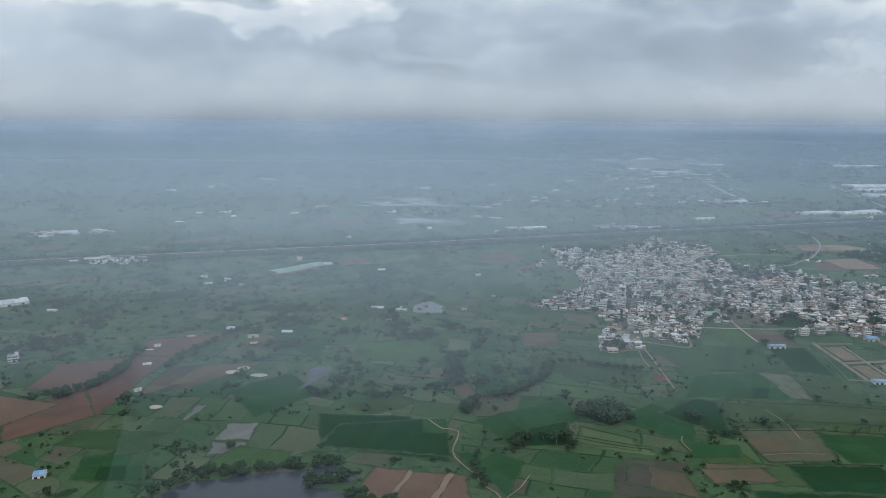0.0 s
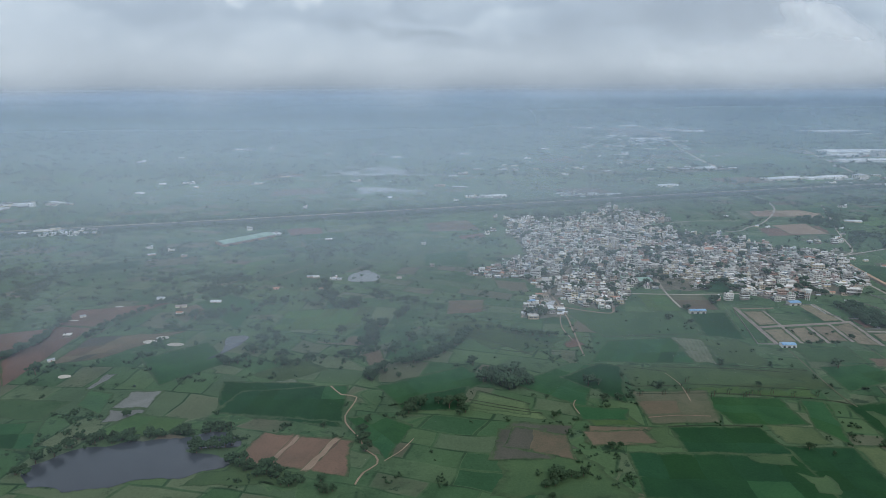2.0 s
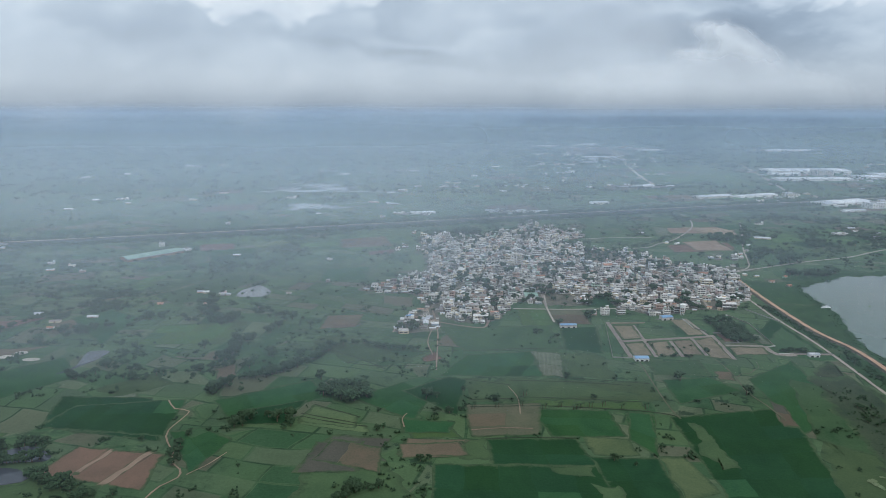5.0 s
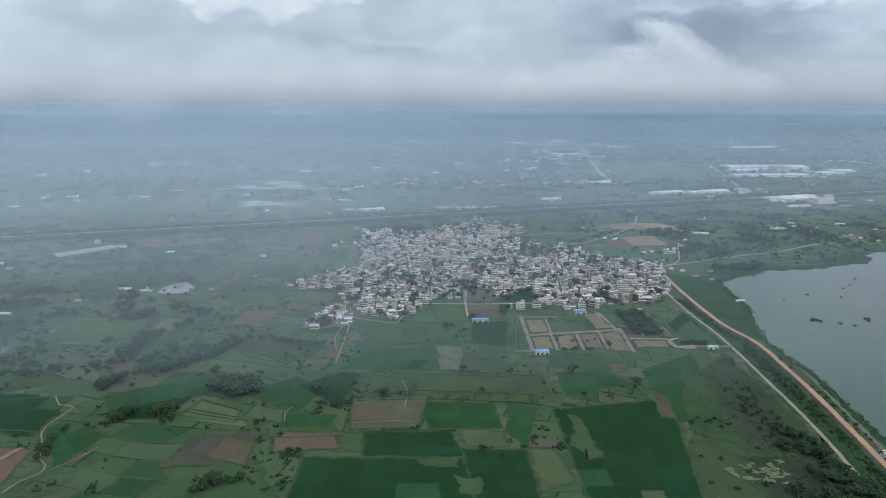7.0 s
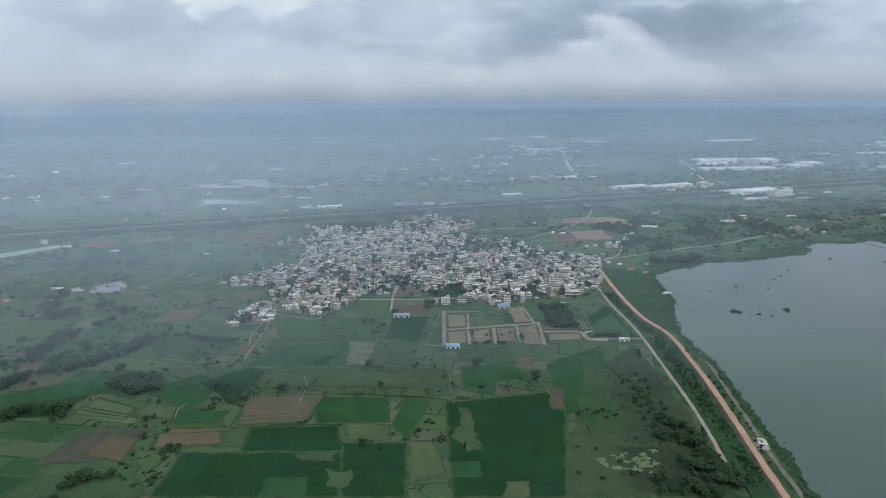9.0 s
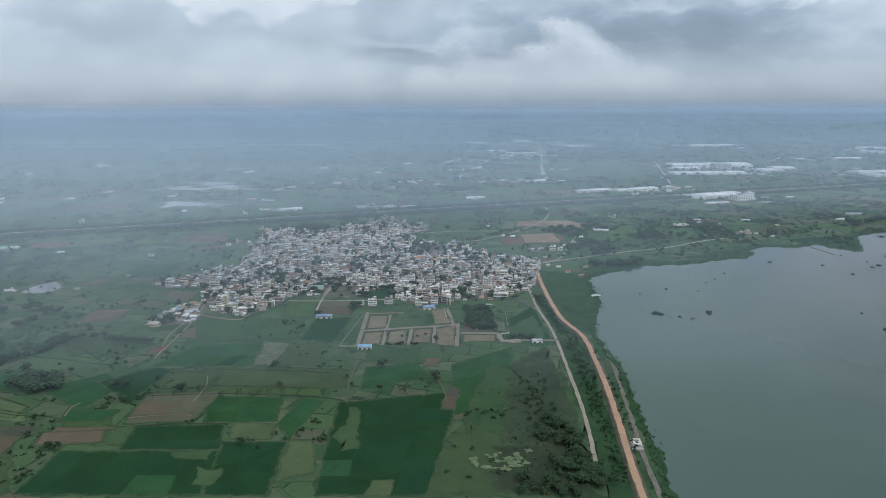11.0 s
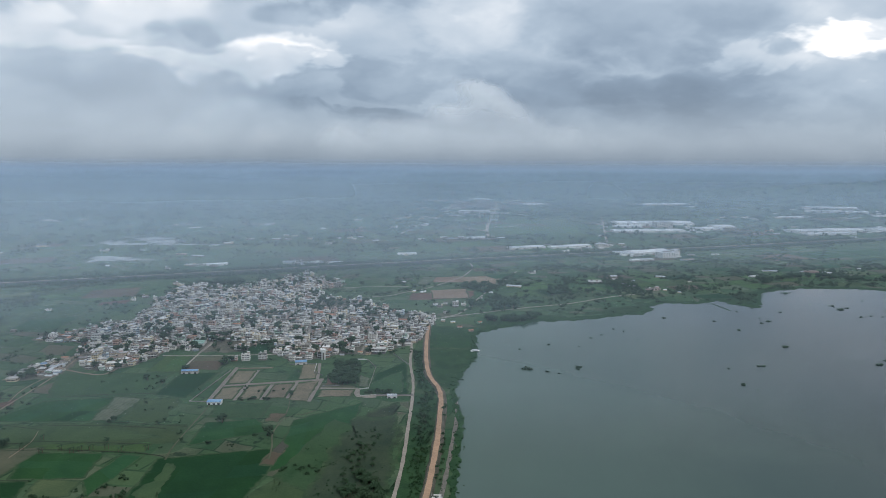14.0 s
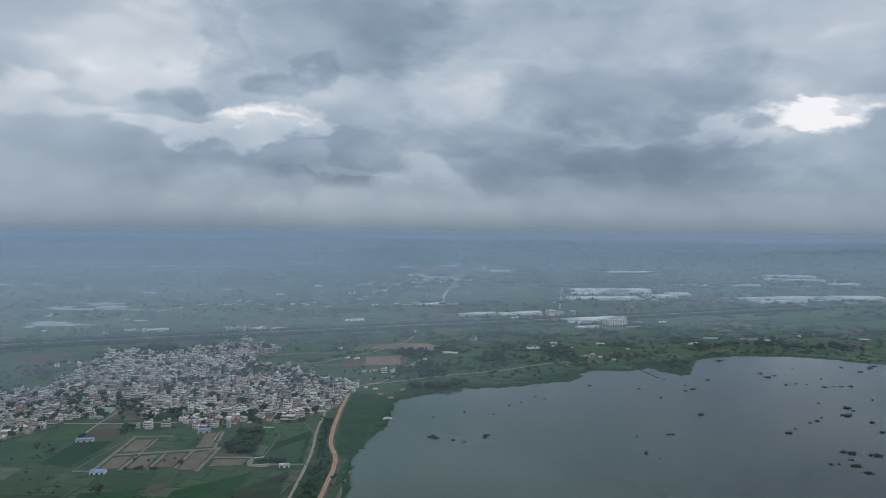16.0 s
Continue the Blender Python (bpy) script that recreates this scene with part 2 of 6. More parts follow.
def ground_material():
    """Patchwork of small holdings in strips, scrub and bare red soil, with hedge lines between them."""
    m = Tree("countryside")
    p = m.world_pos()
    warp = m.node("ShaderNodeTexNoise", Scale=0.0035, Detail=4.0)
    m.put(warp.inputs["Vector"], p)
    shift = m.node("ShaderNodeVectorMath")
    shift.operation = "MULTIPLY_ADD"
    m.put(shift.inputs[0], warp.outputs["Color"])
    shift.inputs[1].default_value = (90, 90, 0)
    m.put(shift.inputs[2], p)

    def holdings(width, depth, turn, squash):
        n = m.node("ShaderNodeTexBrick", Scale=1.0)
        m.put(n.inputs["Vector"], m.mapped(shift.outputs[0], (1, 1, 0), turn))
        m.put(n.inputs["Color1"], (0.0, 0.0, 0.0))
        m.put(n.inputs["Color2"], (1.0, 1.0, 1.0))
        m.put(n.inputs["Mortar"], (0.5, 0.5, 0.5))
        n.inputs["Mortar Size"].default_value = 1.5
        n.inputs["Mortar Smooth"].default_value = 0.9
        n.inputs["Brick Width"].default_value, n.inputs["Row Height"].default_value = width, depth
        n.offset, n.offset_frequency, n.squash, n.squash_frequency = 0.37, 3, squash, 2
        pick = m.node("ShaderNodeSeparateColor", Color=n.outputs["Color"])
        return pick.outputs[0], n.outputs["Fac"]

    tint_a, edge_a = holdings(52.0, 21.0, 0.30, 0.6)
    tint_b, edge_b = holdings(34.0, 40.0, 0.12, 0.7)
    which = m.smooth(m.noise(p, 0.006, 3, 0.5), 0.49, 0.51)
    pick = m.math("ADD", m.math("MULTIPLY", tint_a, m.math("SUBTRACT", 1.0, which)), m.math("MULTIPLY", tint_b, which))
    edge = m.math("ADD", m.math("MULTIPLY", edge_a, m.math("SUBTRACT", 1.0, which)), m.math("MULTIPLY", edge_b, which))
    fields = m.ramp(pick, (
        (0.00, (0.022, 0.056, 0.026)), (0.14, (0.048, 0.085, 0.040)), (0.28, (0.064, 0.094, 0.044)),
        (0.42, (0.030, 0.068, 0.030)), (0.56, (0.064, 0.096, 0.046)), (0.70, (0.050, 0.076, 0.042)),
        (0.84, (0.088, 0.104, 0.060)), (0.93, (0.078, 0.078, 0.052)), (1.00, (0.105, 0.082, 0.060))))
    broad = m.noise(p, 0.0045, 5, 0.6)
    mid = m.noise(p, 0.04, 6, 0.65, 0.5)
    fine = m.noise(p, 0.5, 5, 0.65)
    scrub = m.ramp(mid, ((0.30, (0.018, 0.040, 0.022)), (0.52, (0.046, 0.078, 0.040)), (0.75, (0.086, 0.106, 0.062))))
    col = m.mix(m.math("MULTIPLY", m.smooth(broad, 0.44, 0.66), 0.75), fields, scrub)
    red = m.smooth(m.noise(p, 0.0038, 4, 0.6), 0.64, 0.76)
    col = m.mix(m.math("MULTIPLY", red, 0.5), col, (0.130, 0.092, 0.068))
    hedge = m.math("MULTIPLY", edge, m.smooth(m.noise(p, 0.03, 3), 0.38, 0.62))
    col = m.mix(m.math("MULTIPLY", hedge, 0.85), col, (0.016, 0.034, 0.019))
    # dark thickets, too many and too far to tell apart
    thicket = m.math("MULTIPLY", m.smooth(m.noise(p, 0.055, 5, 0.7), 0.56, 0.63), m.smooth(m.noise(p, 0.009, 3, 0.5), 0.44, 0.58))
    col = m.mix(m.math("MULTIPLY", thicket, 0.8), col, (0.014, 0.030, 0.018))
    tone = m.math("ADD", 0.55, m.math("MULTIPLY", m.math("ADD", mid, m.math("MULTIPLY", fine, 1.2)), 0.48))
    hsv = m.node("ShaderNodeHueSaturation", Color=m.mix(1.0, col, (0.90, 1.0, 0.98), "MULTIPLY"), Value=tone)
    return m.principled(hsv.outputs[0], 0.95, spec=0.1, height=fine, bump=0.5, dist=0.5)


ground_material()


def water_material(name, deep, rough, west_tone=None):
    """Still water; west_tone is a lighter colour towards the western bund, painted in for brightness that exposure
    leaves out.
    """
    m = Tree(name)
    p = m.world_pos()
    broad = m.noise(p, 0.008, 4, 0.6, 0.8)
    col = m.mix(m.smooth(broad, 0.35, 0.7), deep, tuple(c * 1.35 for c in deep))
    if west_tone:
        sep = m.node("ShaderNodeSeparateXYZ", Vector=p)
        x = m.math("ADD", sep.outputs[0], m.math("MULTIPLY", m.math("SUBTRACT", broad, 0.5), 220.0))
        col = m.mix(m.smooth(x, 1050.0, 540.0), col, west_tone)
    wind = m.smooth(m.noise(m.mapped(p, (1, 0.35, 1), 0.4), 0.006, 4, 0.6, 0.5), 0.42, 0.62)
    ripple = m.noise(m.mapped(p, (1, 0.45, 1)), 0.7, 3, 0.6)
    mat = m.principled(col, m.math("ADD", rough, m.math("MULTIPLY", wind, 0.05)), spec=0.5, height=ripple, bump=0.05, dist=0.12)
    m.nt.nodes["Principled BSDF"].inputs["IOR"].default_value = 1.33
    return mat


water_material("lake_water", (0.014, 0.025, 0.025), 0.11, (0.054, 0.092, 0.072))
water_material("pond_water", (0.036, 0.042, 0.050), 0.12)
# pale base colour stands in for the bright sky mirrored in the ponds
water_material("muddy_water", (0.170, 0.182, 0.182), 0.15)


def wall_material(name, colours, rough=0.85):
    """Weathered painted plaster: one paint out of a few for each house, with rain streaks and patches."""
    m = Tree(name)
    rnd = m.tone()
    n = len(colours)
    base = m.ramp(rnd, tuple((k / n, c) for k, c in enumerate(colours)), constant=True)
    p = m.world_pos()
    patch = m.noise(p, 0.35, 5, 0.65)
    streak = m.noise(m.mapped(p, (2.2, 2.2, 0.25)), 1.0, 4, 0.6)
    dirt = m.math("MULTIPLY", m.smooth(m.math("ADD", m.math("MULTIPLY", patch, 0.5), m.math("MULTIPLY", streak, 0.5)), 0.48, 0.68), 0.45)
    col = m.mix(dirt, base, (0.20, 0.19, 0.17))
    return m.principled(col, rough, spec=0.2, height=patch, bump=0.15, dist=0.1)


wall_material("plaster", ((0.70, 0.67, 0.61), (0.80, 0.77, 0.71), (0.54, 0.44, 0.30), (0.66, 0.63, 0.57), (0.25, 0.23, 0.20), (0.64, 0.53, 0.34), (0.34, 0.42, 0.48), (0.50, 0.30, 0.23), (0.74, 0.70, 0.61),
                          (0.33, 0.46, 0.36), (0.17, 0.155, 0.14), (0.77, 0.75, 0.71), (0.40, 0.37, 0.32), (0.27, 0.24, 0.20), (0.70, 0.63, 0.46), (0.55, 0.39, 0.36), (0.46, 0.43, 0.38)))
wall_material("roof_concrete", ((0.38, 0.37, 0.35), (0.56, 0.54, 0.51), (0.20, 0.19, 0.18), (0.70, 0.68, 0.65), (0.30, 0.23, 0.18), (0.16, 0.16, 0.15), (0.46, 0.44, 0.41), (0.26, 0.25, 0.23), (0.58, 0.56, 0.53), (0.22, 0.20, 0.17)))
wall_material("white_slab", ((0.70, 0.69, 0.66), (0.60, 0.58, 0.54), (0.74, 0.73, 0.70), (0.52, 0.49, 0.44)))
wall_material("tin_sheet", ((0.40, 0.42, 0.44), (0.52, 0.53, 0.54), (0.28, 0.23, 0.20), (0.34, 0.36, 0.38), (0.60, 0.60, 0.59), (0.22, 0.20, 0.19)), 0.5)
wall_material("clay_tile", ((0.34, 0.17, 0.11), (0.28, 0.15, 0.10), (0.40, 0.21, 0.14)))
wall_material("blue_sheet", ((0.15, 0.29, 0.46), (0.19, 0.34, 0.50)), 0.5)
wall_material("green_sheet", ((0.20, 0.31, 0.25), (0.22, 0.33, 0.27)), 0.6)
wall_material("factory_roof", ((0.50, 0.52, 0.54), (0.64, 0.65, 0.66), (0.36, 0.39, 0.41), (0.56, 0.57, 0.58)), 0.5)
wall_material("tank_plastic", ((0.02, 0.02, 0.022), (0.03, 0.03, 0.03), (0.55, 0.55, 0.53)), 0.4)
wall_material("timber", ((0.22, 0.13, 0.08), (0.16, 0.10, 0.07)))


def glass_material():
    m = Tree("dark_window")
    p = m.world_pos()
    col = m.ramp(m.noise(p, 0.9, 2), ((0.3, (0.015, 0.018, 0.02)), (0.7, (0.05, 0.055, 0.06))))
    return m.principled(col, 0.2, spec=0.5)


glass_material()


# ---- building helpers ----
def mesh_ob(name, bm, material, parent=None, smooth=False):
    me = bpy.data.meshes.new(name)
    bm.normal_update()
    bm.to_mesh(me)
    bm.free()
    for k in (material if isinstance(material, (list, tuple)) else [material]):
        me.materials.append(MATS[k])
    if smooth:
        me.polygons.foreach_set("use_smooth", [True] * len(me.polygons))
    ob = new(name, me)
    if parent:
        ob.parent = parent
    return ob


def part(name, bm, material, parent, label=""):
    ob = mesh_ob(name, bm, material, parent)
    return tagged(ob, label) if label else ob


def box(bm, x0, y0, z0, x1, y1, z1, mi=0):
    v = [bm.verts.new((x, y, z)) for z in (z0, z1) for x, y in ((x0, y0), (x1, y0), (x1, y1), (x0, y1))]
    for f in ((3, 2, 1, 0), (4, 5, 6, 7), (0, 1, 5, 4), (1, 2, 6, 5), (2, 3, 7, 6), (3, 0, 4, 7)):
        bm.faces.new([v[k] for k in f]).material_index = mi


def boxes(*rows):
    bm = bmesh.new()
    for r in rows:
        box(bm, *r)
    return bm


def empty(name, x, y, z=0.0, deg=0.0):
    ob = new(name)
    ob.matrix_basis = pose(x, y, z, 0, 0, deg)
    return ob


def inside(poly, x, y):
    c, n = False, len(poly)
    for k in range(n):
        (x0, y0), (x1, y1) = poly[k], poly[k - 1]
        if (y0 > y) != (y1 > y) and x < (x1 - x0) * (y - y0) / (y1 - y0) + x0:
            c = not c
    return c


def rounded(pts, closed, step=6.0):
    """A smooth line through the points of the plan."""
    out, n = [], len(pts)
    for k in range(n if closed else n - 1):
        p = [Vector(pts[(k + d) % n] if closed else pts[min(max(k + d, 0), n - 1)]) for d in (-1, 0, 1, 2)]
        m = max(2, int((p[2] - p[1]).length / step))
        for s in range(m):
            t = s / m
            out.append(0.5 * (2 * p[1] + (p[2] - p[0]) * t + (2 * p[0] - 5 * p[1] + 4 * p[2] - p[3]) * t * t + (3 * p[1] - p[0] - 3 * p[2] + p[3]) * t ** 3))
    if not closed:
        out.append(Vector(pts[-1]))
    return out


def wobble(v, size, amount):
    q = Vector((v[0] / size, v[1] / size, 3.3))
    return Vector((noise.noise(q), noise.noise(q + Vector((31.0, 7.0, 0))))) * amount


LAYER = [0.03]


def lift():
    """Each flat sheet of the ground lies a little above the one before."""
    LAYER[0] += 0.0012
    return LAYER[0]


def face_up(bm):
    bm.normal_update()
    for fc in bm.faces:
        if fc.normal.z < 0:
            fc.normal_flip()


def inset(bm, ring, width, weights=None):
    """Fills a ring with a border of weeds round an inner face; weights say how weedy each point of the ring is."""
    flat = [v.co.copy() for v in ring]
    lay = bm.verts.layers.float.new("margin")
    mid = sum(flat, Vector((0, 0, 0))) / len(flat)
    inner = []
    for p in flat:
        d = (mid - p).length
        inner.append(bm.verts.new(p.lerp(mid, min(0.42, width / max(d, 0.1)))))
    bm.verts.ensure_lookup_table()
    n = len(flat)
    for k in range(n):
        bm.verts[k][lay] = weights[k] if weights else 1.0
    ring = [bm.verts[k] for k in range(n)]
    for k in range(n):
        bm.faces.new((ring[k], ring[(k + 1) % n], inner[(k + 1) % n], inner[k]))
    bmesh.ops.triangulate(bm, faces=[bm.faces.new(inner)])


def sheet(name, pts, material, label, category, z=None, ragged=2.0, closed=True, step=5.0, soft=True, margin=0.0):
    """A flat patch of ground, crop or water with a worn edge."""
    line = rounded(pts, True, step) if soft else [Vector(a).lerp(Vector(b), s / max(2, int((Vector(b) - Vector(a)).length / step)))
                                                 for a, b in zip(pts, pts[1:] + pts[:1]) for s in range(max(2, int((Vector(b) - Vector(a)).length / step)))]
    z = lift() if z is None else z
    bm = bmesh.new()
    top = [bm.verts.new((*(p + wobble(p, 14.0, ragged) + wobble(p, 4.0, ragged * 0.4)), z)) for p in line]
    if margin:
        inset(bm, top, margin)
    else:
        bmesh.ops.triangulate(bm, faces=[bm.faces.new(top)])
    face_up(bm)
    ob = mesh_ob(name, bm, material)
    return tagged(ob, label, category, kind="structure")


FIELD_LABELS = {
    "paddy_deep": "dark green paddy field with dense young rice", "paddy": "fresh green paddy field with even crop",
    "grass": "green grassy field with scattered scrub", "bright_grass": "yellowish green field of short grass",
    "dry_grass": "pale dry grass plot between green paddies", "olive": "olive green field of mixed weeds",
    "fallow": "brownish fallow field with faint furrows", "grey_fallow": "grey brown fallow field with thin weeds",
    "red_fallow": "reddish brown fallow field with patchy grass", "red_soil": "bare ploughed red soil field",
    "bare_plot": "bare brown building plot in a layout", "tan_soil": "strip of pale dry tan soil", "pale_rows": "plot of pale covered rows between green fields",
    "tarmac_grey": "flat grey levelled plot among the fields", "marsh": "dark boggy marshland with reeds",
    "reeds": "dense dark green reeds along the shore", "algae": "bright green algae on the marsh water"}
FIELDS_PLAN = []


KIN = {"paddy_deep": ("paddy", "paddy_deep"), "paddy": ("paddy_deep", "grass"), "grass": ("olive", "bright_grass"), "olive": ("grass", "fallow"), "bright_grass": ("grass", "olive"),
       "fallow": ("red_fallow", "olive"), "red_fallow": ("fallow", "grey_fallow"), "grey_fallow": ("fallow", "olive"), "dry_grass": ("olive", "dry_grass"), "marsh": ("marsh", "olive")}
FIELD_RNG = random.Random(404)


def field(crop, *corners):
    """A field and the small plots that its bunds cut it into."""
    FIELDS_PLAN.append((crop, corners))
    top = sheet("field", list(corners), {"red_soil": "red_fallow", "tarmac_grey": "olive", "pale_rows": "olive", "tan_soil": "red_soil"}.get(crop, crop),
                FIELD_LABELS[crop], "field", ragged=6.0 if crop in ("marsh", "reeds", "olive") else 2.6 if crop in ("grass", "dry_grass") else 2.4, step=3.0, soft=False, margin=18.0 if crop in ("marsh", "reeds", "olive") else 8.0)
    if crop in ("marsh", "reeds", "olive", "grass", "dry_grass"):
        return top
    a, b, c, d = (Vector(p) for p in corners)
    rng = FIELD_RNG
    nu = min(7, max(1, round(((b - a).length + (c - d).length) / 2 / rng.uniform(20, 30))))
    nv = min(6, max(1, round(((d - a).length + (c - b).length) / 2 / rng.uniform(14, 22))))
    if crop in ("marsh", "reeds", "tan_soil", "red_soil", "tarmac_grey", "bare_plot"):
        nu = nv = 1
    us = [0.0] + [(k + rng.uniform(-0.25, 0.25)) / nu for k in range(1, nu)] + [1.0]
    vs = [0.0] + [(k + rng.uniform(-0.25, 0.25)) / nv for k in range(1, nv)] + [1.0]
    z = lift()

    def at(u, v):
        return a.lerp(b, u).lerp(d.lerp(c, u), v)

    for i in range(nu):
        for j in range(nv):
            kind = rng.choice(KIN[crop]) if crop in KIN and rng.random() < (0.12 if "paddy" in crop else 0.25) else crop
            q = [at(us[i], vs[j]), at(us[i + 1], vs[j]), at(us[i + 1], vs[j + 1]), at(us[i], vs[j + 1])]
            mid = (q[0] + q[1] + q[2] + q[3]) / 4
            bm = bmesh.new()
            ring, weedy = [], []
            for k in range(4):
                p0, p1 = q[k], q[(k + 1) % 4]
                rim = (j == 0, i == nu - 1, j == nv - 1, i == 0)
                for s in range(6):
                    p = p0.lerp(p1, s / 6)
                    p = p + (mid - p).normalized() * (0.1 + 0.5 * rng.random()) + wobble(p, 9.0, 1.8)
                    ring.append(bm.verts.new((p.x, p.y, z)))
                    weedy.append(1.0 if rim[k] or (s == 0 and rim[k - 1]) else 0.35)
            inset(bm, ring, 5.0, weedy)
            face_up(bm)
            part("plot", bm, kind, top)
    return top


def ribbon(name, pts, width, material, label, category="road", z=None, ragged=0.5, step=6.0, height=0.0):
    """A road or bank along a line of the plan; height lifts its crown above the ground."""
    line = rounded(pts, False, step)
    z = lift() if z is None else z
    bm = bmesh.new()
    prev = None
    for k, p in enumerate(line):
        d = (line[min(k + 1, len(line) - 1)] - line[max(k - 1, 0)]).normalized()
        side = Vector((-d.y, d.x))
        w = width / 2 + noise.noise(Vector((p.x / 9, p.y / 9, width))) * ragged
        w2 = width / 2 + noise.noise(Vector((p.x / 9, p.y / 9, width + 40))) * ragged
        row = [bm.verts.new((*(p + side * (w + height * 1.6)), 0.0 if height else z - 0.05)), bm.verts.new((*(p + side * w), z + height)),
               bm.verts.new((*(p - side * w2), z + height)), bm.verts.new((*(p - side * (w2 + height * 1.6)), 0.0 if height else z - 0.05))]
        if prev:
            for a in range(3):
                bm.faces.new((prev[a], row[a], row[a + 1], prev[a + 1]))
        prev = row
    for fc in bm.faces:
        fc.normal_update()
        if fc.normal.z < 0:
            fc.normal_flip()
    return tagged(mesh_ob(name, bm, material), label, category, kind="structure")


# ---- ground ----
def land(x, y):
    """Height of the land: level plain that rises gently towards the far horizon."""
    r = math.hypot(x - 300, y)
    s = min(max((r - 3200) / 1500, 0), 1)
    return 85 * s * s * (3 - 2 * s) + (noise.noise(Vector((x / 900, y / 900, 0))) * 22 * s)


def build_ground():
    bm = bmesh.new()
    xs = [-4700 + 200 * k for k in range(53)]
    ys = [-2600 + 200 * k for k in range(39)]
    grid = [[bm.verts.new((x, y, land(x, y))) for x in xs] for y in ys]
    for j in range(len(ys) - 1):
        for i in range(len(xs) - 1):
            bm.faces.new((grid[j][i], grid[j][i + 1], grid[j + 1][i + 1], grid[j + 1][i]))
    tagged(mesh_ob("ground", bm, "countryside", smooth=True), "flat farmland patchwork of fields, scrub and red soil", "ground", kind="structure")


build_ground()

# ---- fields ----
field("reeds", (545, 800), (620, 790), (600, 690), (540, 700))
field("reeds", (540, 700), (602, 700), (580, 560), (545, 570))
field("reeds", (528, 700), (541, 700), (546, 560), (526, 560))
field("reeds", (524, 560), (546, 560), (525, 300), (505, 300))
field("reeds", (600, 800), (700, 860), (740, 835), (620, 785))
field("reeds", (820, 900), (870, 935), (850, 860), (760, 850))
field("reeds", (968, 955), (1090, 1010), (1020, 900), (985, 905))
field("dry_grass", (277, 408), (306, 405), (307, 382), (279, 384))
field("red_fallow", (156, 382), (160, 404), (196, 401), (193, 382))
field("fallow", (202, 414), (205, 448), (244, 451), (245, 409))
field("olive", (204, 463), (202, 500), (238, 487), (243, 453))
field("bright_grass", (236, 498), (331, 488), (331, 445), (243, 454))
field("olive", (195, 399), (209, 408), (214, 381), (195, 380))
field("bright_grass", (158, 422), (191, 418), (197, 406), (164, 404))
field("grey_fallow", (104, 378), (108, 405), (129, 404), (150, 376))
field("paddy_deep", (212, 404), (272, 405), (279, 370), (213, 373))
field("paddy_deep", (178, 374), (279, 370), (282, 321), (176, 325))
field("paddy_deep", (276, 382), (318, 379), (319, 319), (282, 321))
field("paddy", (306, 403), (316, 443), (333, 441), (319, 380))
field("paddy", (244, 449), (304, 445), (306, 407), (256, 407))
field("dry_grass", (319, 383), (335, 382), (341, 342), (319, 330))
field("olive", (248, 371), (276, 368), (274, 358), (253, 361))
field("olive", (268, 350), (286, 350), (283, 333), (274, 332))
field("paddy", (182, 507), (205, 553), (288, 565), (264, 505))
field("pale_rows", (264, 508), (262, 562), (289, 557), (282, 503))
field("olive", (284, 556), (321, 557), (322, 502), (285, 501))
field("red_soil", (165, 544), (178, 560), (185, 543), (170, 536))
field("dry_grass", (83, 425), (85, 436), (131, 425), (135, 411))
field("olive", (102, 374), (150, 374), (175, 325), (95, 329))
field("paddy_deep", (343, 435), (433, 450), (408, 315), (343, 318))
field("olive", (352, 426), (360, 426), (361, 366), (350, 366))
field("paddy", (427, 500), (481, 539), (474, 440), (425, 411))
field("marsh", (476, 503), (510, 537), (516, 447), (471, 375))
field("olive", (429, 403), (471, 386), (442, 314), (403, 315))
field("red_fallow", (406, 517), (420, 516), (417, 497), (404, 498))
field("red_fallow", (425, 462), (432, 452), (427, 420), (416, 420))
field("dry_grass", (375, 334), (389, 334), (386, 316), (371, 317))
field("grass", (355, 537), (405, 540), (400, 507), (356, 510))
field("paddy", (358, 498), (398, 505), (414, 478), (356, 455))
field("olive", (279, 496), (342, 496), (350, 458), (282, 459))
field("grass", (179, 626), (290, 628), (293, 568), (203, 561))
field("bright_grass", (263, 686), (293, 684), (295, 628), (262, 630))
field("red_fallow", (293, 680), (332, 682), (333, 633), (296, 635))
field("paddy_deep", (298, 624), (335, 626), (326, 555), (293, 565))
field("red_fallow", (69, 658), (101, 666), (106, 630), (74, 627))
field("red_fallow", (23, 1043), (93, 1069), (112, 995), (36, 981))
field("red_soil", (76, 955), (116, 975), (118, 945), (81, 933))
field("red_soil", (-191, 1004), (-131, 1012), (-117, 961), (-168, 957))
field("tan_soil", (547, 1140), (688, 1151), (672, 1089), (544, 1094))
field("red_soil", (526, 1003), (634, 1021), (616, 964), (520, 951))
field("paddy_deep", (490, 617), (519, 652), (521, 556), (481, 558))
field("paddy_deep", (349, 728), (371, 732), (369, 688), (338, 690))
field("grass", (736, 1290), (837, 1339), (763, 1162), (693, 1103))
field("grass", (674, 1041), (800, 1079), (738, 952), (615, 904))
field("paddy", (15, 462), (81, 500), (99, 468), (37, 426))
field("paddy", (116, 467), (168, 507), (188, 501), (163, 428))
field("grass", (114, 575), (133, 596), (170, 555), (132, 521))
field("olive", (73, 577), (98, 606), (160, 538), (104, 535))
field("tarmac_grey", (-164, 425), (-162, 451), (-139, 454), (-138, 426))
field("tarmac_grey", (-164, 423), (-138, 425), (-140, 406), (-161, 406))
field("pale_rows", (-90, 461), (-46, 475), (-42, 466), (-89, 451))
field("tarmac_grey", (-198, 454), (-195, 483), (-187, 482), (-194, 452))
